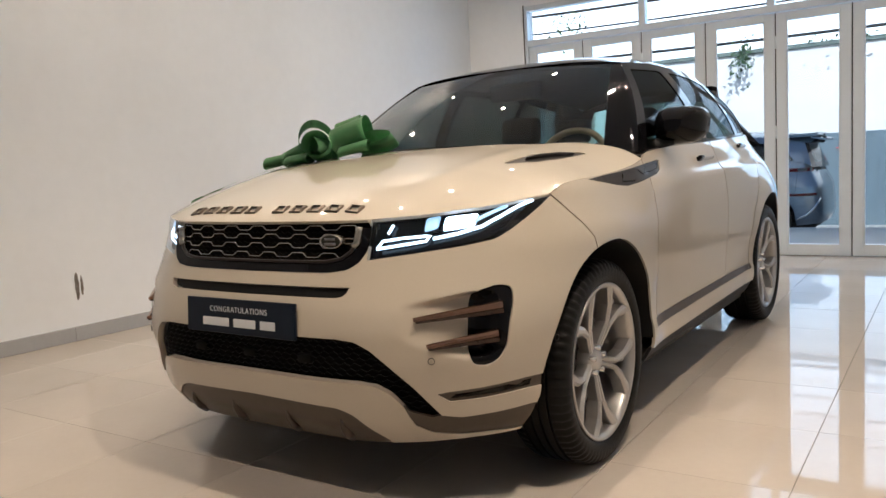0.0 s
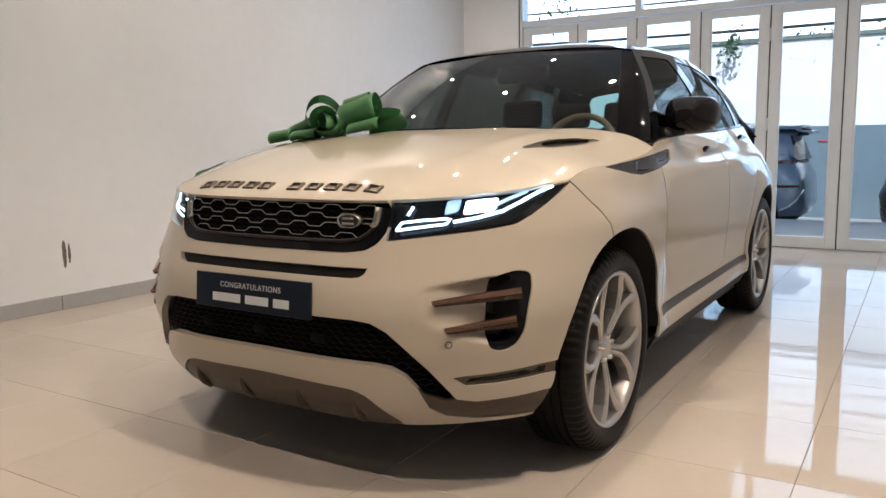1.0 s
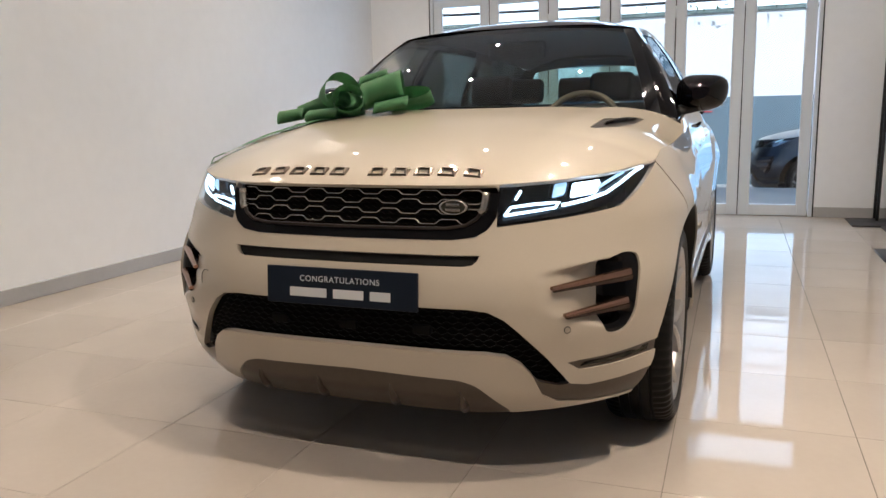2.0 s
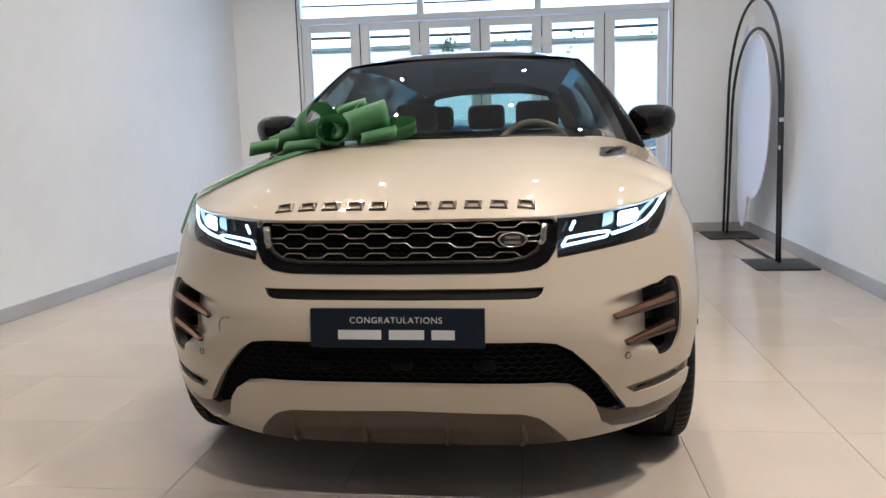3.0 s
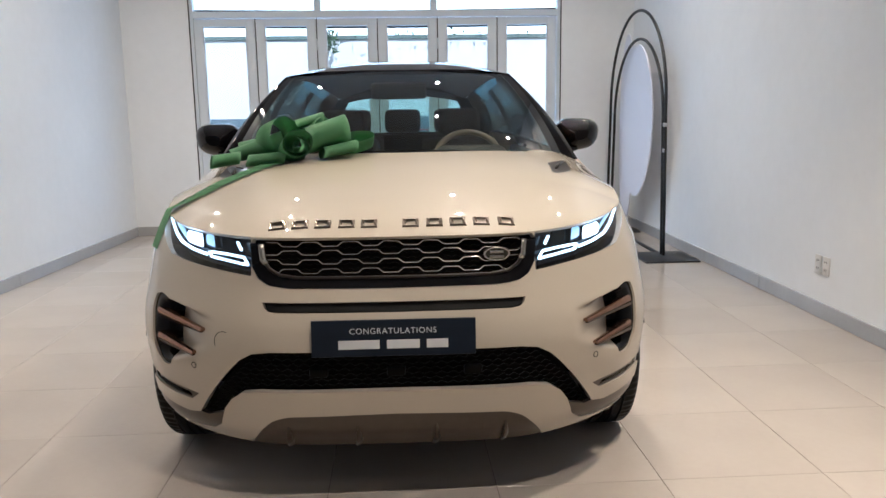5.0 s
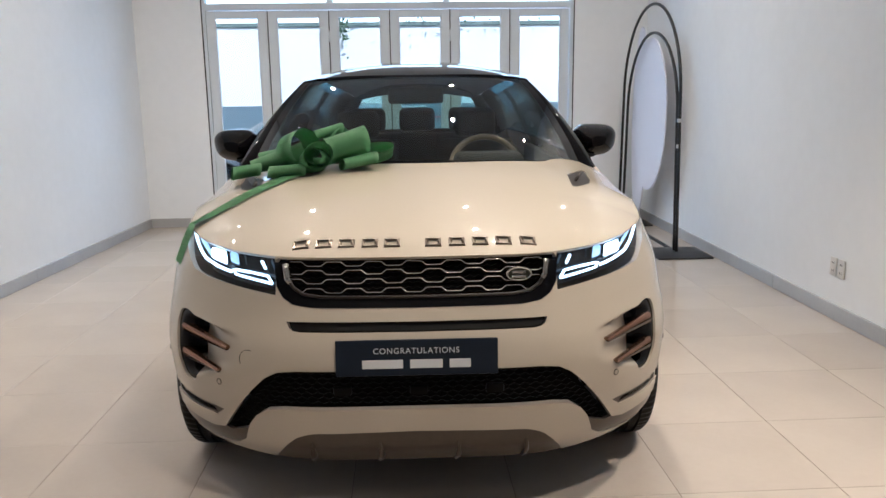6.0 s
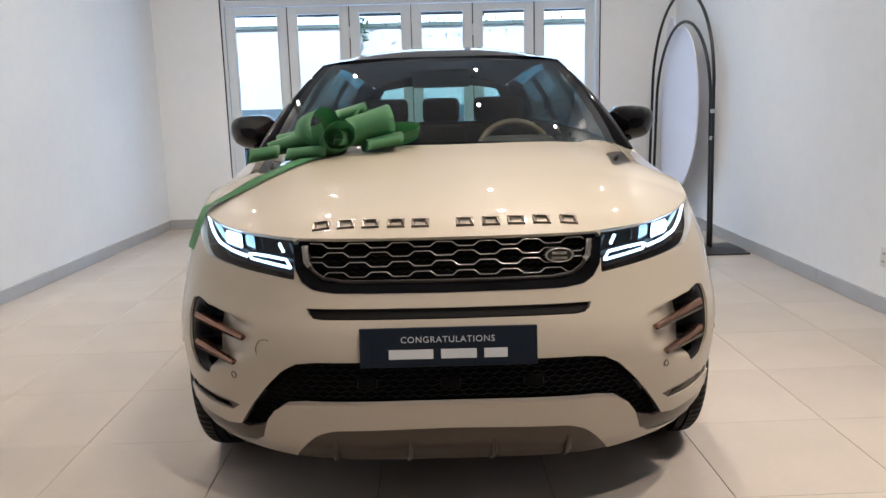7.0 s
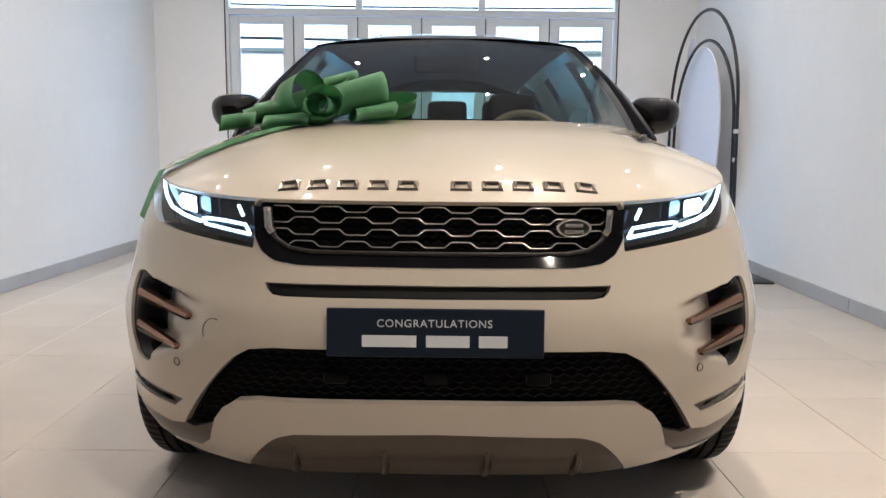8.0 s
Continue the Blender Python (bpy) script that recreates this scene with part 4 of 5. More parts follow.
# black grille surround and silver frame
bm = bmesh.new()
half = [(0.0, 0.770), (0.15, 0.7705), (0.34, 0.7725), (0.402, 0.781), (0.437, 0.801), (0.460, 0.836), (0.466, 0.905)]
ring_pts = [(-x, z) for x, z in half[:0:-1]] + half
ring_pts = dense(ring_pts, 0.02, closed=False)
grille = new("grille")
grille.parent = car
grille["label"] = "black honeycomb grille with silver wave bars"


def band_on_front(pts_in, pts_out, o0, o1):
    b = bmesh.new()
    for (a, c), (d, e) in (((pts_in, o0), (pts_out, o1)),):
        va = [b.verts.new(on_front(x, z, c)) for x, z in a]
        vb = [b.verts.new(on_front(x, z, e)) for x, z in d]
        for i in range(len(va) - 1):
            b.faces.new((va[i], vb[i], vb[i + 1], va[i + 1]))
    bmesh.ops.recalc_face_normals(b, faces=b.faces[:])
    return b


inner = [(x * 0.935 if abs(x) > 0.2 else x * 0.935, z + 0.028 * (1 - smooth01(0.80, 0.92, z))) for x, z in ring_pts]
part("surround", band_on_front(inner, ring_pts, 0.006, -0.002), M_BLACKGLOSS, grille, "gloss-black surround")
part("surround_inner", band_on_front([(x * 0.985, z + 0.004) for x, z in inner], inner, 0.045, 0.006), M_BLACKGLOSS, grille)
bm = bmesh.new()
tube(bm, [on_front(x * 0.99, z + 0.003, 0.004) for x, z in inner], 0.0055, 8)
part("frame", bm, M_SATIN, grille, "dark silver frame")
for s in (-1, 1):
    bm = bmesh.new()
    pts = [(x * 0.985, z + 0.002) for x, z in inner if s * x > 0.36 and z > 0.835]
    pts.sort(key=lambda p: p[1])
    tube(bm, [on_front(x, z, 0.002) for x, z in pts], 0.013, 8, flat=0.6)
    part("side_bar", bm, M_SILVER, grille, "silver end bar")

# four wave bars, with a net of fine dark hexagons behind
PER = 0.131
def wave(x, z0, amp, ph):
    t = ((x / PER + ph) % 1.0)
    k = 0.13
    if t < 0.5 - k:
        v = 1
    elif t < 0.5:
        v = 1 - 2 * (t - (0.5 - k)) / k
    elif t < 1 - k:
        v = -1
    else:
        v = -1 + 2 * (t - (1 - k)) / k
    return z0 + amp * v
for r, (z0, ph) in enumerate(((0.906, 0.26), (0.879, 0.26), (0.850, 0.26), (0.821, 0.26))):
    w = 0.418 - (0.02 if r == 3 else 0)
    sgn = -1 if r % 2 else 1
    xs = []
    x = -w
    while x <= w + 1e-6:
        xs.append(x)
        x += 0.0055
    bm = bmesh.new()
    tube(bm, [on_front(x, wave(x, z0, 0.0068 * sgn, ph), 0.012) for x in xs], 0.0026, 6)
    part("wave_bar", bm, M_SILVER, grille, "thin silver wave bar")
bm = bmesh.new()
for r in range(9):
    z0 = 0.79 + 0.0165 * r
    pts = [on_front(x, z0 + 0.004 * (1 if int((x + 2) / 0.0145) % 2 else -1), 0.026) for x in np.arange(-0.42, 0.421, 0.0145)]
    tube(bm, pts, 0.0022, 4, cap=False)
part("mesh", bm, M_VOID, grille, "black mesh")

# oval badge, left plain
bm = bmesh.new()
badge = on_front(0.334, 0.866, -0.002)
m = Matrix.Translation(badge) @ pose(0, 0, 0, 90, 0, 4) @ Matrix.Diagonal((1.0, 0.52, 1, 1))
lathe(bm, [(0.0, 0.006), (0.036, 0.006), (0.0385, 0.009), (0.043, 0.009), (0.045, 0.004), (0.045, -0.01)], 40, axis="z", m=m)
b_ob = part("oval_badge", bm, M_SILVER, car, "oval silver and dark badge")
bm = bmesh.new()
lathe(bm, [(0.0, 0.0075), (0.0365, 0.0075)], 40, axis="z", m=m)
part("badge_field", bm, mat("badge_field", (0.03, 0.032, 0.026), rough=0.3, metal=0.3, var=0.1, scale=60), b_ob, "dark field")
for zz, ww in ((0.0075, 0.022), (-0.008, 0.024)):
    part("badge_bar", boxbm(badge.x - ww, badge.x + ww, badge.y - 0.0105, badge.y - 0.008, badge.z + zz - 0.0045, badge.z + zz + 0.0045, 0.001), M_SILVER, b_ob)

# raised maker's letters on the bonnet edge, drawn as plain blocks
blocks = [-0.383, -0.307, -0.232, -0.154, -0.080, 0.056, 0.135, 0.213, 0.291, 0.374]
for c in blocks:
    bm = bmesh.new()
    w, hgt = 0.028, 0.036
    pts = []
    for lx, ly in ((-w, 0), (w, 0), (w, hgt), (-w, hgt)):
        x, y = c + lx, 0.132 + 0.078 * c * c + ly
        pts.append((x, y))
    vb = [bm.verts.new((x, y, bonnet_z(x, y) - 0.002)) for x, y in pts]
    vt = [bm.verts.new((c + (x - c) * 0.92, y, bonnet_z(x, y) + 0.007)) for x, y in pts]
    vi = [bm.verts.new((c + (x - c) * 0.55, lerp(0.132 + 0.078 * c * c + hgt / 2, y, 0.42), bonnet_z(x, y) + 0.007)) for x, y in pts]
    vj = [bm.verts.new((c + (x - c) * 0.55, lerp(0.132 + 0.078 * c * c + hgt / 2, y, 0.42), bonnet_z(x, y) + 0.001)) for x, y in pts]
    for i in range(4):
        j = (i + 1) % 4
        bm.faces.new((vb[i], vb[j], vt[j], vt[i]))
        bm.faces.new((vt[i], vt[j], vi[j], vi[i]))
        bm.faces.new((vi[i], vi[j], vj[j], vj[i]))
    bmesh.ops.recalc_face_normals(bm, faces=bm.faces[:])
    part("bonnet_letter_block", bm, M_LETTER, car, "raised bronze block", smooth=False)

# headlights
def tube_on(pts, off, r, s, flat=1.0, n=8):
    bm = bmesh.new()
    tube(bm, [on_front(s * x, z, off) for x, z in dense(pts, 0.012, closed=False)], r, n, flat=flat)
    return bm


for s in (1, -1):
    lamp = new("headlight")
    lamp.parent = car
    lamp["label"] = "lit LED headlight behind a clear lens"
    part("housing", sheet_bm(VO, REG["lamp"], lambda u, z: body(u, z, 0.05), 0.0, mirror=(s < 0)), M_BLACKGLOSS, lamp, "black lamp housing")
    lens = part("lens", sheet_bm(VO, REG["lamp"], lambda u, z: body(u, z, 0.0), 0.0, mirror=(s < 0)), M_LENS, lamp, "clear lens")
    lens.visible_shadow = False
    part("running_light", tube_on([(0.485, 0.838), (0.56, 0.848), (0.622, 0.856), (0.632, 0.872), (0.56, 0.868), (0.500, 0.861), (0.485, 0.838)], 0.016, 0.0042, s), M_DRL, lamp, "glowing white light tube")
    part("running_light", tube_on([(0.640, 0.862), (0.70, 0.873), (0.755, 0.890), (0.79, 0.915), (0.822, 0.943), (0.842, 0.957)], 0.016, 0.0050, s), M_DRL, lamp, "glowing white light tube")
    part("running_light", tube_on([(0.513, 0.882), (0.527, 0.908)], 0.022, 0.0045, s), M_DRL, lamp, "glowing white light tube")
    # two square projectors in dark frames, the outer one the brighter, and a bluish light guide beside them
    for k, (x0, x1) in enumerate(((0.612, 0.652), (0.662, 0.742))):
        quad = [(x0, 0.880), (x1, 0.890), (x1 + 0.006, 0.930), (x0 + 0.006, 0.924)]
        cx, cz = sum(p[0] for p in quad) / 4, sum(p[1] for p in quad) / 4
        bm = bmesh.new()
        loops = []
        for grow, off in ((1.12, 0.046), (1.12, 0.024), (1.0, 0.022), (1.0, 0.030)):
            loops.append([bm.verts.new(on_front(s * (cx + (x - cx) * grow), cz + (z - cz) * grow, off)) for x, z in rounded(quad, 0.006)])
        for la, lb in zip(loops, loops[1:]):
            for i in range(len(la)):
                bm.faces.new((la[i], la[(i + 1) % len(la)], lb[(i + 1) % len(la)], lb[i]))
        bmesh.ops.recalc_face_normals(bm, faces=bm.faces[:])
        frame_ob = part("projector_frame", bm, M_BLACKGLOSS, lamp, "dark frame")
        bm = bmesh.new()
        rings = []
        for grow, off in ((0.97, 0.032), (0.75, 0.022), (0.4, 0.017)):
            rings.append([bm.verts.new(on_front(s * (cx + (x - cx) * grow), cz + (z - cz) * grow, off)) for x, z in rounded(quad, 0.010)])
        for la, lb in zip(rings, rings[1:]):
            for i in range(len(la)):
                bm.faces.new((la[i], la[(i + 1) % len(la)], lb[(i + 1) % len(la)], lb[i]))
        bm.faces.new(rings[-1])
        bmesh.ops.recalc_face_normals(bm, faces=bm.faces[:])
        part("projector", bm, M_BEAM if k else M_GUIDE, lamp, "bright LED projector" if k else "faint blue LED projector")
    part("light_guide", tube_on([(0.735, 0.905), (0.765, 0.925), (0.80, 0.945)], 0.024, 0.008, s, flat=0.6), M_GUIDE, lamp, "pale blue light guide")

# corner vent blades: straight bars with a copper face over a black keel
def bar_between(p, q, sections):
    """A prism swept from p to q; each end has its own section, given as (sideways, up)."""
    bm = bmesh.new()
    d = (q - p).normalized()
    side = d.cross(Vector((0, 0, 1))).normalized()
    up = side.cross(d)
    rings = [[bm.verts.new(o + side * a + up * b) for a, b in sec] for o, sec in zip((p, q), sections)]
    n = len(rings[0])
    for i in range(n):
        bm.faces.new((rings[0][i], rings[0][(i + 1) % n], rings[1][(i + 1) % n], rings[1][i]))
    bm.faces.new(rings[0])
    bm.faces.new(rings[1])
    bmesh.ops.recalc_face_normals(bm, faces=bm.faces[:])
    return bm


def top_section(k):
    return [(-0.010 * k, -0.004 * k), (-0.011 * k, 0.004 * k), (-0.007 * k, 0.010 * k), (0.004 * k, 0.012 * k), (0.010 * k, 0.010 * k), (0.012 * k, 0.003 * k), (0.012 * k, -0.004 * k)]


def keel_section(k):
    return [(-0.009 * k, -0.0045 * k), (0.0115 * k, -0.0045 * k), (0.009 * k, -0.013 * k), (-0.004 * k, -0.014 * k)]


for s in (1, -1):
    for (x0, z0), (x1, z1) in (((0.628, 0.632), (0.836, 0.656)), ((0.664, 0.552), (0.832, 0.574))):
        p, q = on_front(s * x0, z0, -0.005), on_front(s * x1, z1, 0.018)
        blade = part("vent_blade", bar_between(p, q, (top_section(0.75), top_section(1.3))), M_COPPER, car, "copper-coloured vent blade", smooth=False)
        part("blade_keel", bar_between(p + (q - p) * 0.02, q, (keel_section(0.75), keel_section(1.7))), M_KEEL, blade, "dark brown underside", smooth=False)

# dark lens in each fog slot
for s in (1, -1):
    bm = bmesh.new()
    low = [(0.700, 0.384), (0.76, 0.3865), (0.82, 0.392), (0.875, 0.399)]
    up = [(0.715, 0.397), (0.76, 0.4005), (0.82, 0.408), (0.88, 0.4175)]
    va = [bm.verts.new(on_front(s * x, z, 0.003)) for x, z in low]
    vb = [bm.verts.new(on_front(s * x, z, 0.004)) for x, z in up]
    for i in range(3):
        bm.faces.new((va[i], va[i + 1], vb[i + 1], vb[i]))
    bmesh.ops.solidify(bm, geom=bm.faces[:], thickness=0.003)
    part("fog_lens", bm, M_BLACKGLOSS, car, "dark smoked lens")

# honeycomb net in the lower intake
bm = bmesh.new()
for r in range(15):
    z0 = 0.335 + 0.0175 * r
    run = []
    for k in range(-36, 37):
        x, z = k * 0.0185, z0 + (0.0045 if (k + r) % 2 else -0.0045)
        if inside([(-0.03, q[1]) if q[0] < 0 else q for q in INTAKE], abs(x), z):
            run.append(on_front(x, z, 0.024))
        else:
            if len(run) > 1:
                tube(bm, run, 0.0022, 4, cap=False)
            run = []
    if len(run) > 1:
        tube(bm, run, 0.0022, 4, cap=False)
part("intake_net", bm, M_NET, car, "black honeycomb net")
for k, x in enumerate((-0.25, 0.0, 0.25)):
    bm = bmesh.new()
    p = on_front(x, 0.50, 0.024)
    box(bm, p.x - 0.03, p.x + 0.03, p.y - 0.004, p.y + 0.02, p.z - 0.016, p.z + 0.016, 0.006)
    part("intake_clip", bm, M_NET, car)

# fins of the skid plate
for x in (-0.36, -0.13, 0.13, 0.36):
    bm = bmesh.new()
    pts = [on_front(x, z, o) for z, o in ((0.31, 0.008), (0.28, 0.0), (0.25, -0.004), (0.228, 0.012))]
    tube(bm, pts, 0.016, 8, flat=0.5, taper=lambda t: 0.35 + 0.8 * t)
    part("skid_fin", bm, M_CLAD, car)

# parking sensors and towing cover
for x, z in ((0.672, 0.508), (-0.672, 0.508)):
    bm = bmesh.new()
    p = on_front(x, z, -0.001)
    q = on_front(x, z, -0.02)
    d = (q - p).normalized()
    m = Matrix.Translation(p) @ d.to_track_quat("Z", "Y").to_matrix().to_4x4()
    lathe(bm, [(0.0, 0.001), (0.0075, 0.001), (0.0085, 0.0), (0.0105, -0.001), (0.0108, -0.004)], 20, axis="z", m=m)
    part("parking_sensor", bm, M_PAINT, car)
    bm = bmesh.new()
    tube(bm, [m @ Vector((0.0098 * math.cos(a), 0.0098 * math.sin(a), 0.0004)) for a in np.linspace(0, 2 * math.pi, 24, endpoint=False)], 0.0013, 4, closed=True)
    part("sensor_ring", bm, M_GAP, car, "thin dark ring")
for s in (1, -1):
    bm = bmesh.new()
    p, q = body(u_at_y(0.43, 0.533), 0.533, -0.001), body(u_at_y(0.43, 0.533), 0.533, -0.02)
    p, q = Vector((s * p.x, p.y, p.z)), Vector((s * q.x, q.y, q.z))
    m = Matrix.Translation(p) @ (q - p).normalized().to_track_quat("Z", "Y").to_matrix().to_4x4()
    tube(bm, [m @ Vector((0.0098 * math.cos(a), 0.0098 * math.sin(a), 0.0)) for a in np.linspace(0, 2 * math.pi, 24, endpoint=False)], 0.0013, 4, closed=True)
    part("sensor_ring", bm, M_GAP, car, "thin dark ring")
bm = bmesh.new()
p = on_front(-0.555, 0.60, -0.0008)
d = (on_front(-0.555, 0.60, -0.02) - p).normalized()
m = Matrix.Translation(p) @ d.to_track_quat("Z", "Y").to_matrix().to_4x4()
cv = [m @ Vector((0.036 * math.cos(a), 0.036 * math.sin(a), 0.0)) for a in np.linspace(radians(70), radians(290), 30)]
tube(bm, cv, 0.0013, 4)
part("towing_cover_joint", bm, M_GAP, car)

# plate with its print
plate = new("number_plate")
plate.parent = car
plate["label"] = "navy congratulation plate with pale print"
plate.matrix_basis = pose(-0.004, -0.017, 0.6225, -5, 0, 0)
part("plate_board", boxbm(-0.26, 0.26, -0.004, 0.006, -0.0585, 0.0585, 0.003), M_PLATE, plate, smooth=False)
txt = bpy.data.curves.new("congratulations_print", "FONT")
txt.body, txt.size, txt.align_x, txt.align_y, txt.extrude, txt.space_character = "CONGRATULATIONS", 0.0262, "CENTER", "CENTER", 0.0004, 1.12
tob = new("congratulations_print", txt)
dg = bpy.context.evaluated_depsgraph_get()
me = bpy.data.meshes.new_from_object(tob.evaluated_get(dg))
bpy.data.objects.remove(tob)
me.materials.clear()
me.materials.append(M_PLATEINK)
o = new("print_line", me)
o.parent = plate
o["label"] = "pale printed word"
o.matrix_basis = pose(-0.002, -0.0048, 0.022, 90, 0, 0)
for x0, x1 in ((-0.175, -0.045), (-0.022, 0.082), (0.104, 0.172)):
    part("print_bar", boxbm(x0, x1, -0.0055, -0.0042, -0.034, -0.006), M_PLATEINK, plate, "plain pale bar", smooth=False)

# mirrors
for s in (1, -1):
    mir = new("door_mirror")
    mir.parent = car
    mir["label"] = "gloss-black door mirror"
    bm = bmesh.new()
    n, kk = 28, 16
    rings = []
    for j in range(kk + 1):
        t = j / kk
        y = 1.585 + 0.165 * t
        sc = math.sin(math.pi * 0.5 * min(1, 0.12 + t * 1.15)) ** 0.7
        ring = []
        for i in range(n):
            a = 2 * math.pi * i / n
            ex = 0.62
            cx, cz = math.copysign(abs(math.cos(a)) ** ex, math.cos(a)), math.copysign(abs(math.sin(a)) ** 0.78, math.sin(a))
            hx, hz = 0.112 * sc, 0.088 * sc
            x = 0.929 + cx * hx + 0.012 * cz * (1 if cx > 0 else 0)
            z = 1.197 + cz * hz * (1 - 0.16 * (cx * 0.5 + 0.5) * (1 if cz < 0 else 0.6)) - 0.004
            ring.append(bm.verts.new((s * x, y + 0.03 * (x - 0.85), z)))
        rings.append(ring)
    for a, b in zip(rings, rings[1:]):
        for i in range(n):
            bm.faces.new((a[i], a[(i + 1) % n], b[(i + 1) % n], b[i]))
    bm.faces.new(rings[0])
    bm.faces.new(rings[-1])
    bmesh.ops.recalc_face_normals(bm, faces=bm.faces[:])
    part("cap", bm, M_BLACKGLOSS, mir)
    bm = bmesh.new()
    tube(bm, [(s * 0.80, 1.62, 1.115), (s * 0.85, 1.64, 1.122), (s * 0.91, 1.66, 1.135)], 0.030, 10, flat=0.5)
    part("arm", bm, M_BLACK, mir)
    bm = boxbm(0.86, 1.02, 1.752, 1.757, 1.135, 1.265, 0.002)
    for v in bm.verts:
        v.co.x *= s
    part("mirror_glass", bm, M_CHROME, mir, "mirror glass")

# flush door handles
for s in (1, -1):
    for y0 in (2.08, 2.98):
        h = new("door_handle")
        h.parent = car
        bm = bmesh.new()
        zz = 1.040 + 0.055 * (y0 - 2.08)
        pts = [body(u_at_y(y, zz), zz, -0.004) for y in np.linspace(y0 + 0.05, y0 + 0.24, 8)]
        tube(bm, [Vector((s * p.x, p.y, p.z)) for p in pts], 0.017, 8, flat=0.35)
        part("handle_bar", bm, M_PAINT, h)
        bm = bmesh.new()
        pts = [body(u_at_y(y, zz), zz, -0.004) for y in np.linspace(y0 - 0.01, y0 + 0.055, 4)]
        tube(bm, [Vector((s * p.x, p.y, p.z)) for p in pts], 0.024, 8, flat=0.4)
        part("sensor_pad", bm, M_BLACKGLOSS, h, "black touch pad")

# ---- cabin seen through the glass ----
bm = bmesh.new()
n = 20
g = []
for i in range(n + 1):
    s = i / n * 2 - 1
    row = []
    for y, z in ((1.06 + 0.30 * abs(s) ** 2.6, 1.09), (1.25 + 0.2 * abs(s) ** 2.6, 1.115), (1.55, 1.105), (1.68, 1.07), (1.72, 0.98), (1.74, 0.7)):
        row.append(bm.verts.new((0.74 * s, y, z - 0.02 * s * s)))
    g.append(row)
for i in range(n):
    for j in range(5):
        bm.faces.new((g[i][j], g[i + 1][j], g[i + 1][j + 1], g[i][j + 1]))
part("dashboard", bm, M_CABIN, car, "dark dashboard")
part("instrument_hood", boxbm(0.19, 0.54, 1.48, 1.70, 1.04, 1.150, 0.04, 3), M_CABIN, car, "dark hood over the instruments")
wheel_ob = new("steering_wheel")
wheel_ob.parent = car
wheel_ob.matrix_basis = pose(0.365, 1.78, 1.05, 62, 0, 0)
bm = bmesh.new()
tube(bm, [(0.182 * math.cos(a), 0.182 * math.sin(a), 0) for a in np.linspace(0, 2 * math.pi, 48, endpoint=False)], 0.016, 10, closed=True)
part("wheel_ring", bm, M_LEATHER, wheel_ob, "tan leather ring")
bm = bmesh.new()
lathe(bm, [(0.0, 0.02), (0.05, 0.018), (0.065, 0.0), (0.05, -0.05)], 24, axis="z")
for a in (0, 180, 270):
    box(bm, 0.04, 0.178, -0.016, 0.016, -0.008, 0.006, 0.004, m=pose(0, 0, 0, 0, 0, a))
part("wheel_centre", bm, M_CABIN, wheel_ob)
for x, y, rear in ((0.37, 2.45, 0), (-0.37, 2.45, 0), (0.36, 3.2, 1), (-0.36, 3.2, 1), (0.0, 3.22, 1)):
    seat = new("car_seat")
    seat.parent = car
    bm = boxbm(x - 0.24, x + 0.24, y - 0.42, y + 0.05, 0.50, 0.68, 0.05, 3)
    part("seat_cushion", bm, M_LEATHER if not rear else M_CABIN, seat)
    bm = boxbm(x - 0.235, x + 0.235, -0.06, 0.06, 0, 0.56, 0.05, 3, m=Matrix.Translation((0, y + 0.02, 0.62)) @ Matrix.Rotation(radians(-16), 4, "X"))
    part("seat_back", bm, M_CABIN, seat)
    bm = boxbm(x - 0.13, x + 0.13, -0.045, 0.045, 0, 0.17, 0.04, 3, m=Matrix.Translation((0, y + 0.19, 1.17)) @ Matrix.Rotation(radians(-8), 4, "X"))
    part("headrest", bm, M_CABIN, seat)
bm = bmesh.new()
box(bm, -0.15, 0.15, -0.02, 0.02, -0.045, 0.045, 0.018, 3, m=Matrix.Translation((0.0, 1.93, 1.435)))
part("cabin_mirror", bm, M_CABIN, car, "dark inside mirror")
part("parcel_shelf", boxbm(-0.58, 0.58, 3.45, 3.95, 1.02, 1.05, 0.01), M_CABIN, car)
for sx in (1, -1):
    part("door_lining", boxbm(sx * 0.80 - 0.03, sx * 0.80 + 0.03, 1.5, 3.3, 0.4, 1.08, 0.02), M_CABIN, car)
part("headlining", patch(lambda u, v: roof(u * 1.9 - 0.95, v) - Vector((0, -0.03, 0.03)), 14, 14, 0, 1, 0.02, 1.0, flip=True), M_CABIN, car)
part("bulkhead", boxbm(-0.7, 0.7, 0.6, 1.0, 0.3, 0.85), M_GAP, car)


# ---- recessed spots ----
bm = bmesh.new()
lathe(bm, [(0.02, -0.004), (0.034, -0.008), (0.056, -0.006), (0.058, -0.0005)], 28, axis="z")
ring_me = finish(bm, "ring", M_CEIL)
bm = bmesh.new()
lathe(bm, [(0.0, -0.0075), (0.012, -0.007), (0.02, -0.0045)], 24, axis="z")
bulb_me = finish(bm, "bulb", M_SPOT)
for sx, sy in SPOTS:
    t = thing("ceiling_spot", pose(sx, sy, CEILING - 0.0), "small round lit halogen spot set in the ceiling", "ceiling light", "ceiling spots")
    o = new("ring", ring_me)
    o.parent = t
    o = new("bulb", bulb_me)
    o.parent = t
    o["label"] = "lit warm bulb"

# ---- gift bow on the bonnet ----
def on_bonnet(x, y, up=0.0):
    return CAR @ Vector((x, y, bonnet_z(x, y) + up))


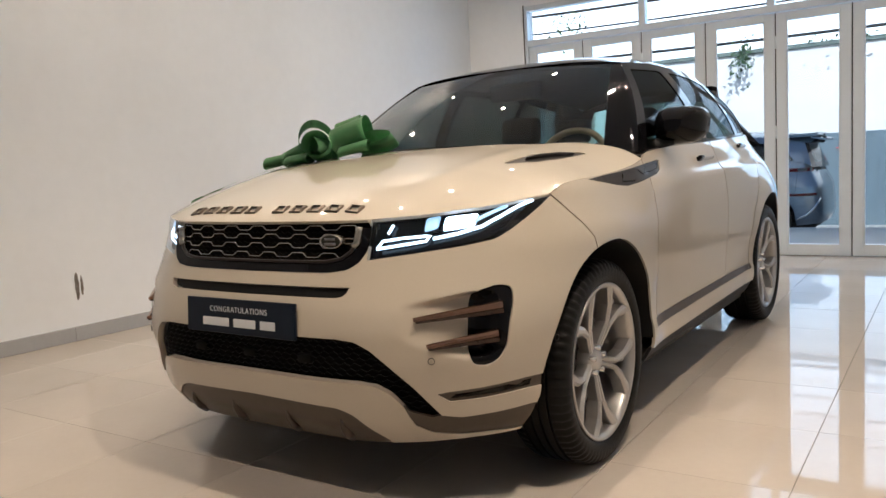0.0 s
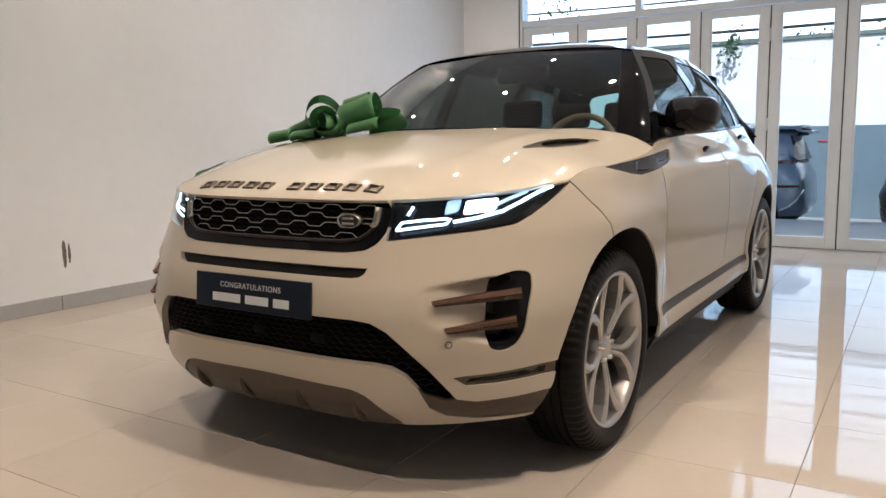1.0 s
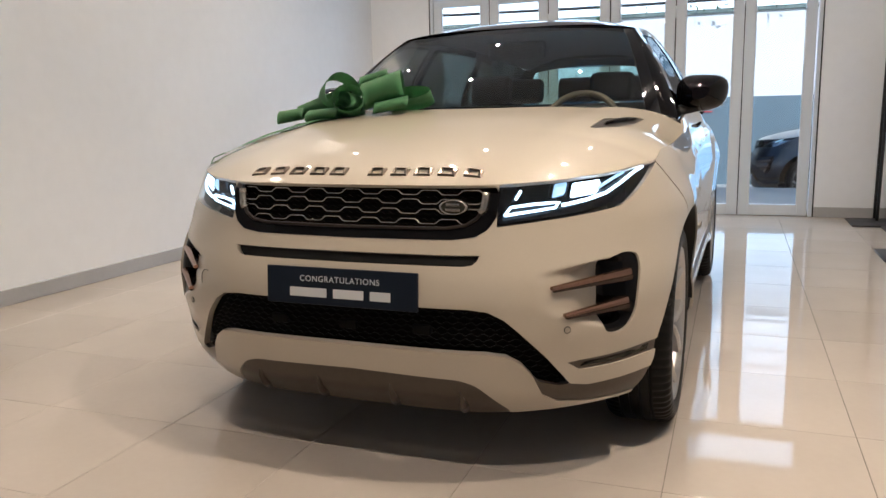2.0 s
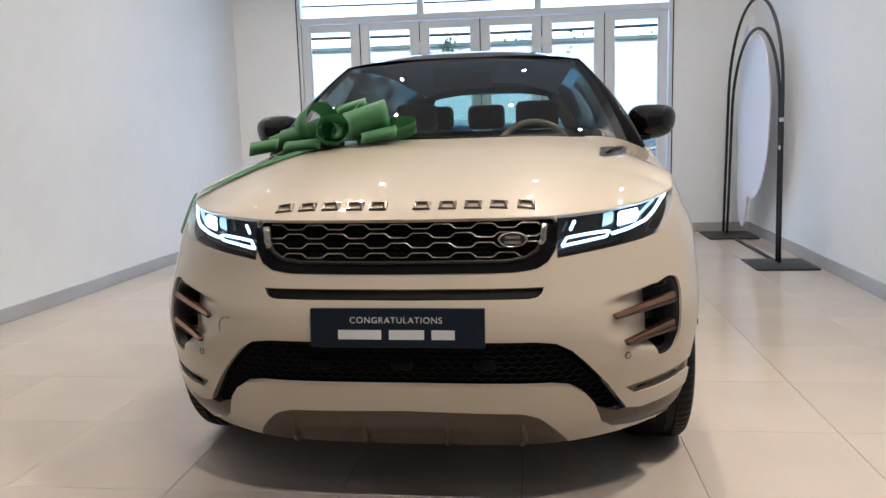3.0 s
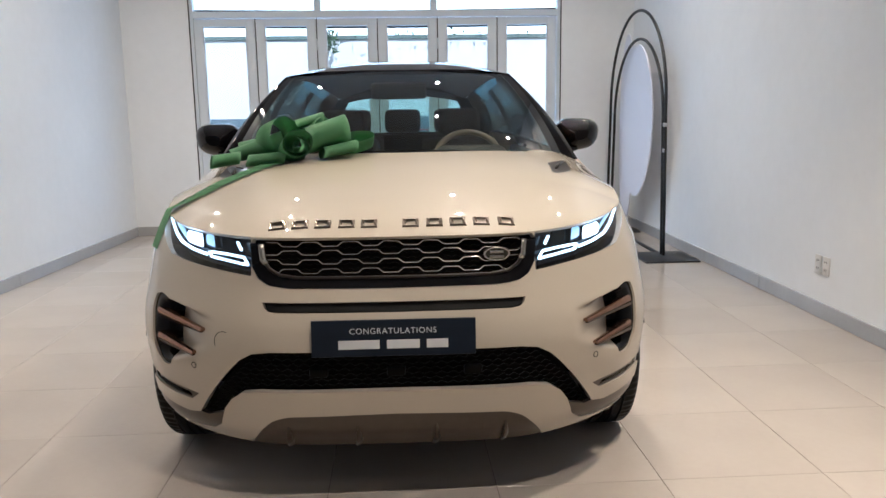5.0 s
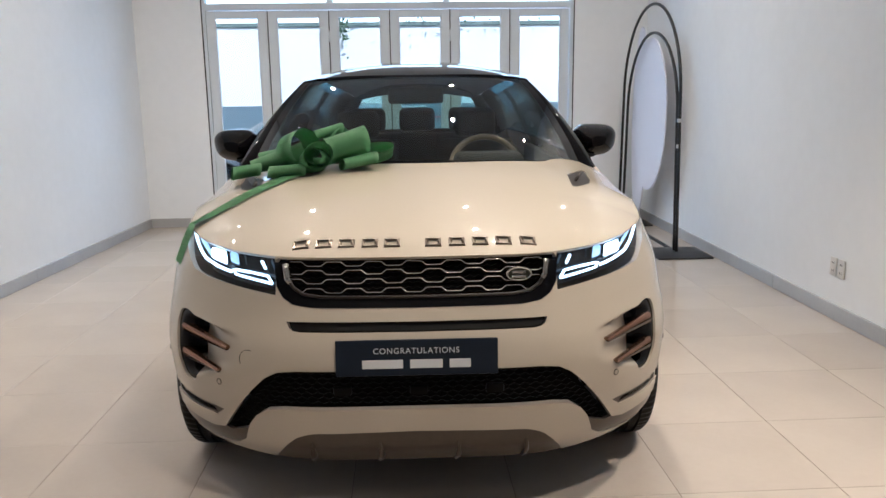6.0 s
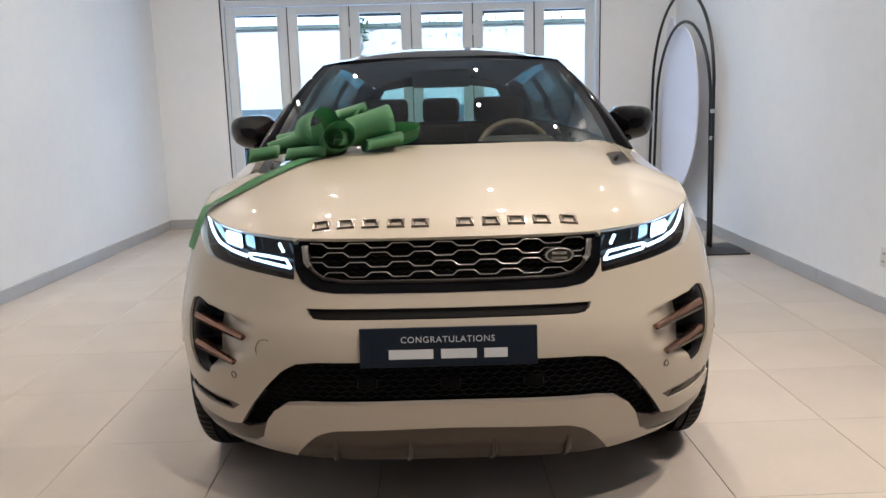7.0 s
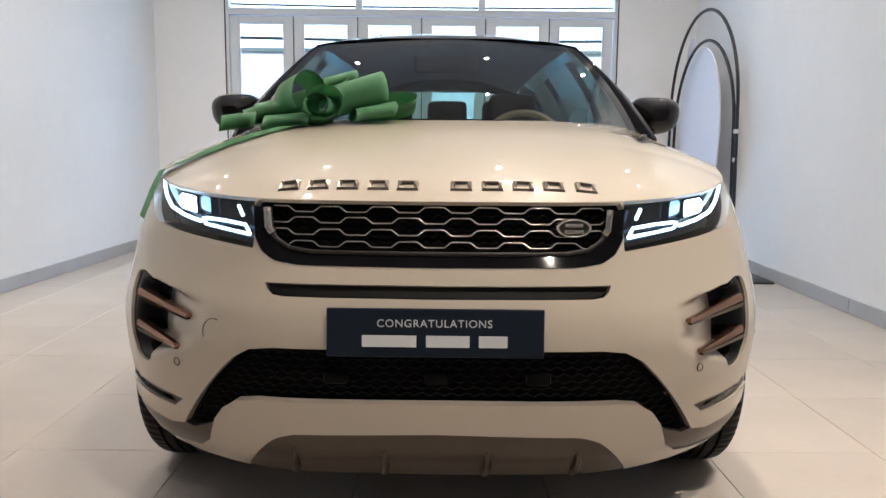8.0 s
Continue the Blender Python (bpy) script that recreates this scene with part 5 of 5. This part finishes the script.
bow_at = Vector((-0.422, 0.945, 0))
bow_at.z = bonnet_z(-0.422, 0.945) - 0.004
bow = thing("gift_bow", CAR @ Matrix.Translation(bow_at) @ pose(0, 0, 0, 9, -4, 0) @ Matrix.Scale(0.89, 4), "large green satin ribbon bow lying on the car bonnet", "gift bow")


def band(line, width_dir, w, thick=0.0012):
    """A ribbon: the line swept sideways."""
    bm = bmesh.new()
    wd = Vector(width_dir).normalized()
    a = [bm.verts.new(Vector(p) - wd * w / 2) for p in line]
    c = [bm.verts.new(Vector(p)) for p in line]
    b = [bm.verts.new(Vector(p) + wd * w / 2) for p in line]
    for i in range(len(line) - 1):
        bm.faces.new((a[i], a[i + 1], c[i + 1], c[i]))
        bm.faces.new((c[i], c[i + 1], b[i + 1], b[i]))
    bmesh.ops.solidify(bm, geom=bm.faces[:], thickness=thick)
    return bm


def ribbon_roll(p, q, d0, d1, squash=0.85, n=32, m=6, lip=0.012):
    """A rolled loop of ribbon with its axis from p to q, open at both ends."""
    bm = bmesh.new()
    p, q = Vector(p), Vector(q)
    d = (q - p).normalized()
    side = d.cross(Vector((0, 0, 1))).normalized()
    up = side.cross(d)
    rings = []
    for j in range(m + 1):
        t = j / m
        r = (d0 + (d1 - d0) * t) / 2
        rings.append([bm.verts.new(p.lerp(q, t) + side * r * math.cos(a) + up * r * squash * math.sin(a) + d * lip * math.sin(a + 0.6)) for a in np.linspace(0, 2 * math.pi, n, endpoint=False)])
    for a, b in zip(rings, rings[1:]):
        for i in range(n):
            bm.faces.new((a[i], a[(i + 1) % n], b[(i + 1) % n], b[i]))
    bmesh.ops.solidify(bm, geom=bm.faces[:], thickness=0.0012)
    return bm


def ribbon_ring(c, rx, rz, turn, w, pinch=0.0, tip=0.0, lift=0.12):
    """An upright loop of ribbon round c; turn swings its axis, pinch narrows its foot."""
    c = Vector(c)
    ax = Vector((math.sin(radians(turn)), -math.cos(radians(turn)), lift))
    sd = Vector((math.cos(radians(turn)), math.sin(radians(turn)), 0))
    line = []
    for a in np.linspace(0, 2 * math.pi, 41):
        k = 1 - pinch * (0.5 - 0.5 * math.cos(a - math.pi)) if pinch else 1.0
        line.append(c + sd * (rx * math.sin(a) * k) + Vector((tip * math.cos(a), 0, rz * math.cos(a))))
    return band(line, ax, w)


ROLLS = [((0.055, -0.01, 0.085), (0.245, 0.04, 0.118), 0.135, 0.150, 0.9), ((-0.04, 0.01, 0.080), (-0.295, -0.01, 0.045), 0.150, 0.075, 0.8),
         ((-0.215, -0.085, 0.030), (-0.035, -0.10, 0.034), 0.085, 0.090, 0.62), ((0.130, -0.075, 0.034), (0.285, -0.03, 0.046), 0.080, 0.085, 0.62),
         ((-0.01, 0.10, 0.145), (0.125, 0.14, 0.165), 0.075, 0.080, 0.6), ((-0.16, 0.08, 0.085), (-0.27, 0.10, 0.065), 0.080, 0.085, 0.5),
         ((-0.385, -0.075, 0.036), (-0.255, -0.055, 0.042), 0.085, 0.080, 0.7)]
for spec in ROLLS:
    part("ribbon_roll", ribbon_roll(*spec), M_RIBBON, bow)
RINGS = [(((-0.075, 0.00, 0.112), 0.100, 0.082, 48, 0.125, 0.25, -0.01, 0.35), "large upright loop"), (((0.015, -0.085, 0.080), 0.072, 0.062, 25, 0.10, 0.0, 0.0, 0.5), "centre loop"),
         (((0.020, -0.075, 0.078), 0.046, 0.040, -25, 0.075, 0.0, 0.0, 0.5), "small inner curl"), (((0.262, 0.05, 0.046), 0.110, 0.028, 12, 0.10, 0.0, 0.010, 0.9), "long flat loop"),
         (((0.10, 0.13, 0.115), 0.065, 0.055, 50, 0.08, 0.2, 0.0), "")]
for spec, lab in RINGS:
    part("ribbon_loop", ribbon_ring(*spec), M_RIBBON, bow, lab)
bm = bmesh.new()
lathe(bm, [(0.0, 0.06), (0.03, 0.055), (0.045, 0.03), (0.04, 0.0), (0.0, -0.005)], 20, axis="z")
part("knot", bm, M_RIBBON, bow)
# the tail runs over the wing and hangs down beside the headlight
tail = []
for x, y in ((-0.47, 0.88), (-0.53, 0.80), (-0.60, 0.71), (-0.67, 0.63), (-0.735, 0.565), (-0.79, 0.53)):
    tail.append(Vector((x, y, bonnet_z(x, y) + 0.008)))
for y, z in ((0.50, 0.985), (0.49, 0.955), (0.485, 0.92), (0.48, 0.88), (0.475, 0.845)):
    p = body(u_at_y(y, z), z, -0.007)
    tail.append(Vector((-p.x, p.y, p.z)))
tail = [bow_at + Vector((0, 0, 0.02))] + tail
fine = []
for i in range(len(tail) - 1):
    for k in range(4):
        fine.append(tail[i].lerp(tail[i + 1], k / 4))
fine.append(tail[-1])
bm = bmesh.new()
va, vb = [], []
for i, p in enumerate(fine):
    d = (fine[min(i + 1, len(fine) - 1)] - fine[max(i - 1, 0)]).normalized()
    nrm = Vector((0, 0, 1)) if p.z > 1.0 else Vector((-0.8, -0.5, 0.3)).normalized()
    w = d.cross(nrm).normalized() * 0.036
    va.append(bm.verts.new(p - w))
    vb.append(bm.verts.new(p + w))
for i in range(len(fine) - 1):
    bm.faces.new((va[i], va[i + 1], vb[i + 1], vb[i]))
bmesh.ops.solidify(bm, geom=bm.faces[:], thickness=0.0012)
inv = bow.matrix_world.inverted() @ CAR
for v in bm.verts:
    v.co = inv @ v.co
part("ribbon_tail", bm, M_RIBBON, bow, "long ribbon tail")

# ---- arch stand by the wall ----
stand = thing("arch_stand", pose(2.40, 0, 0), "black metal double-arch backdrop stand with oval white boards", "backdrop stand")


def hoop(y0, y1, h, r, lean):
    c, a = (y0 + y1) / 2, (y1 - y0) / 2
    bm = bmesh.new()
    spring = h - a * 0.98
    pts = [(0, y0 - lean * (1 - t), t * spring) for t in np.linspace(0, 1, 8)]
    pts += [(0, c - a * math.cos(q), spring + (h - spring) * math.sin(q)) for q in np.linspace(0.05, math.pi - 0.05, 40)]
    pts += [(0, y1 + lean * (1 - t), t * spring) for t in np.linspace(1, 0, 8)]
    tube(bm, [(x, y, z + 0.012) for x, y, z in pts], r, 10)
    return bm


part("outer_hoop", hoop(4.46, 6.24, 2.235, 0.014, 0.07), M_STAND, stand)
part("inner_hoop", hoop(4.52, 6.08, 1.965, 0.014, 0.07), M_STAND, stand)
part("base_plate", boxbm(-0.25, 0.23, 4.10, 4.59, 0.0, 0.014, 0.003), M_STAND, stand)
part("base_plate", boxbm(-0.25, 0.23, 5.79, 6.31, 0.0, 0.014, 0.003), M_STAND, stand)
part("base_bar", boxbm(-0.02, 0.02, 4.591, 5.789, 0.0, 0.014, 0.003), M_STAND, stand)
for z in (1.155, 0.93):
    part("tape", boxbm(-0.018, 0.018, 4.40 + 0.03 * z, 4.44 + 0.03 * z, z, z + 0.035, 0.004), M_WRAP, stand, "strip of clear tape")


def board(cy, cz, ay, az, x):
    bm = bmesh.new()
    poly = [(cy + ay * math.cos(a), cz + az * math.sin(a)) for a in np.linspace(0, 2 * math.pi, 64, endpoint=False)]
    slab(bm, poly, x, x + 0.012, lambda y, z, d: (d, y, z))
    return bm


part("oval_board", board(5.51, 1.19, 0.53, 0.755, 0.05), M_BOARD, stand, "white oval board", angle=30)
part("oval_board", board(5.90, 1.10, 0.26, 0.98, 0.075), M_BOARD, stand, "white narrow oval board", angle=30)

# ---- socket and scuff on the walls ----
sock = thing("wall_socket", pose(RIGHT_X, 2.26, 0.335), "white double wall socket on the painted wall", "socket")
for y in (-0.045, 0.045):
    part("faceplate", boxbm(-0.010, 0.0, y - 0.036, y + 0.036, -0.058, 0.058, 0.003), M_SOCKET, sock)
    for z in (-0.025, 0.025):
        for dy in (-0.009, 0.009):
            part("slot", boxbm(-0.0115, -0.0095, y + dy - 0.002, y + dy + 0.002, z - 0.007, z + 0.007), M_GAP, sock)
mark = thing("wall_scuff", pose(left_x(1.35), 1.35, 0.378, 0, 0, -3), "dark scuff scraped into the white wall", "scuff")
for dy, hh, ww in ((-0.012, 0.098, 0.016), (0.022, 0.07, 0.010)):
    bm = bmesh.new()
    rnd = random.Random(4 + int(hh * 100))
    poly = []
    for i in range(28):
        a = 2 * math.pi * i / 28
        poly.append((dy + ww * math.cos(a) * (0.7 + 0.5 * rnd.random()), hh * math.sin(a) * (0.9 + 0.15 * rnd.random())))
    slab(bm, poly, 0.0, 0.0015, lambda y, z, d: (d, y, z))
    part("scrape", bm, M_MARK, mark, smooth=False)

# ---- parked cars outside ----
SKIP = ("running_light", "projector", "print_line", "print_bar", "plate_board", "bonnet_letter_block", "badge_bar", "badge_field", "oval_badge", "congratulations_print")


def twin(name, m, paint, label):
    """Another SUV of the same build in another paint, lamps unlit."""
    root = thing(name, m, label, "car")
    def follow(src, dst):
        for ch in list(src.children):
            base = ch.name.split(".")[0]
            if base in SKIP or base == "number_plate":
                continue
            o = new(base, ch.data)
            o.parent = dst
            o.matrix_basis = ch.matrix_basis.copy()
            o.visible_shadow = ch.visible_shadow
            if ch.data and ch.data.materials and (ch.data.materials[0] == M_PAINT or base in ("roof", "roof_spoiler", "pillar_panel", "rear_pillar", "roof_end")):
                o.material_slots[0].link = "OBJECT"
                o.material_slots[0].material = paint
            # wheels outside sit in shadow: darker metal replaces the silver to show that
            if base in ("rim", "spoke", "hub_cap"):
                o.material_slots[0].link = "OBJECT"
                o.material_slots[0].material = M_RIMDARK
            if base == "housing":
                o.material_slots[0].link = "OBJECT"
                o.material_slots[0].material = M_CHROME
            follow(ch, o)
    follow(car, root)
    return root


grey = twin("parked_grey_car", pose(0.67 - 4.37, 10.75, -0.34, 0, 0, -90), M_GREYCAR, "grey metallic SUV parked in the street, tail in view")
bm = bmesh.new()
slab(bm, rounded([(-0.54, 3.56), (0.54, 3.56), (0.48, 4.06), (-0.48, 4.06)], 0.05), 0, 0.045, lambda x, y, d: (x, y, 1.575 - 0.02 * (y - 3.86) - 0.07 * (x / 0.5) ** 2 + d))
part("tail_spoiler", bm, M_GREYCAR, grey)
for s in (-1, 1):
    for nm, z0, z1, y0, y1, mt, lb in (("tail_lamp", 1.03, 1.078, 3.58, 4.09, M_REDLENS, "red tail lamp"), ("lamp_centre", 1.035, 1.073, 3.84, 3.95, M_CHROME, "bright lamp centre"), ("rear_reflector", 0.70, 0.735, 3.72, 4.08, M_REDLENS, "red reflector")):
        bm = bmesh.new()
        o = -0.010 if nm == "lamp_centre" else -0.006
        rows = [[body(u_at_y(y, z), z, o) for y in np.linspace(y0, y1, 14)] for z in (z0, z1)]
        rows = [[bm.verts.new((s * p.x, p.y, p.z)) for p in r] for r in rows]
        for i in range(13):
            bm.faces.new((rows[0][i], rows[0][i + 1], rows[1][i + 1], rows[1][i]))
        bmesh.ops.solidify(bm, geom=bm.faces[:], thickness=0.004)
        part(nm, bm, mt, grey, lb)
    bm = bmesh.new()
    tube(bm, [(lambda p: Vector((s * p.x, p.y, p.z)))(body(u_at_y(y, z), z, -0.008)) for y, z in ((3.85, 0.38), (3.97, 0.44), (4.06, 0.54), (4.12, 0.66))], 0.022, 8, flat=0.5)
    part("exhaust_trim", bm, M_CHROME, grey, "bright exhaust trim")
navy = twin("parked_navy_car", pose(1.33, 10.6, -0.34, 0, 0, -90), M_NAVYCAR, "navy SUV parked in the street, nose in view")

# ---- cables and greenery above the far wall ----
rng = random.Random(11)
for k in range(6):
    z = 3.05 + 0.34 * k + rng.uniform(-0.06, 0.06)
    y = 13.4 + 0.15 * k
    bm = bmesh.new()
    tube(bm, [(x, y, z + 0.0022 * (x - rng.uniform(-0.2, 0.2)) ** 2 - 0.1) for x in np.linspace(-15, 15, 40)], 0.018 + 0.010 * (k % 3 == 0), 6)
    solo("overhead_cable", bm, M_CABLE, "dark overhead cable strung above the street wall", "cable", group="overhead cables")


for px in (-15.0, 15.0):
    bm = bmesh.new()
    tube(bm, [(px, 13.75, -0.34), (px, 13.75, 5.4)], 0.14, 14)
    pole = solo("utility_pole", bm, M_POLE, "grey concrete utility pole carrying the street cables", "pole")
    part("cross_arm", boxbm(-0.07, 0.07, -0.45, 0.55, 2.8, 5.35, 0.01, m=Matrix.Translation((px, 13.75, 0))), M_POLE, pole)
# thin red bar on the far wall
solo("wall_sign", boxbm(0.27, 0.72, 12.975, 12.998, 0.955, 0.976, 0.003), M_REDSTRIP, "small thin red strip on the slate-blue street wall", "sign", smooth=False)


def leaf_clump(name, x, y, z, rx, rz, n, seed, label):
    r = random.Random(seed)
    bm = bmesh.new()
    for _ in range(n):
        c = Vector((x + rx * r.gauss(0, 0.5), y + 0.2 * r.gauss(0, 1), z + rz * r.gauss(0, 0.5)))
        d = Vector((r.gauss(0, 1), r.gauss(0, 1), r.gauss(-0.6, 0.8))).normalized()
        s = d.orthogonal().normalized() * r.uniform(0.012, 0.03)
        l = d * r.uniform(0.06, 0.15)
        v = [bm.verts.new(c), bm.verts.new(c + l * 0.5 + s), bm.verts.new(c + l), bm.verts.new(c + l * 0.5 - s)]
        bm.faces.new(v)
    return solo(name, bm, M_LEAF, label, "plant", kind="stuff", smooth=False)


leaf_clump("hanging_plant", -1.17, 12.80, 2.64, 0.17, 0.30, 110, 3, "green creeper hanging over the street wall")
leaf_clump("hanging_plant", 0.6, 12.85, 2.77, 1.6, 0.05, 45, 5, "green creeper along the coping of the street wall")
leaf_clump("hanging_plant", -4.2, 12.4, 3.5, 0.3, 0.35, 70, 7, "green creeper on a post in the street")
leaf_clump("hanging_plant", -6.8, 12.4, 4.2, 0.6, 0.7, 420, 9, "dense green creeper over the street wall")


# ---- floor of polished tiles ----
floor = tagged(new("floor"), "cream polished porcelain tile floor with thin dark joints", "floor", kind="structure")
part("grout_bed", boxbm(-3.8, 2.9, -5.4, 6.62, -0.06, -0.0025), M_GROUT, floor, "dark grout", smooth=False)
bm = boxbm(-0.2991, 0.2991, -0.2991, 0.2991, -0.012, 0.0, 0.0012, 1)
tile_me = finish(bm, "tile", M_TILE, False)
for i in range(-3, 7):
    for j in range(-10, 10):
        cx, cy = -1.446 + 0.6 * i + 0.3, 0.78 + 0.6 * j + 0.3
        if cx - 0.3 > RIGHT_X or cx + 0.3 < left_x(cy) or cy - 0.3 > 6.5:
            continue
        o = new("tile", tile_me)
        o.parent = floor
        o.location = (cx, cy, 0)
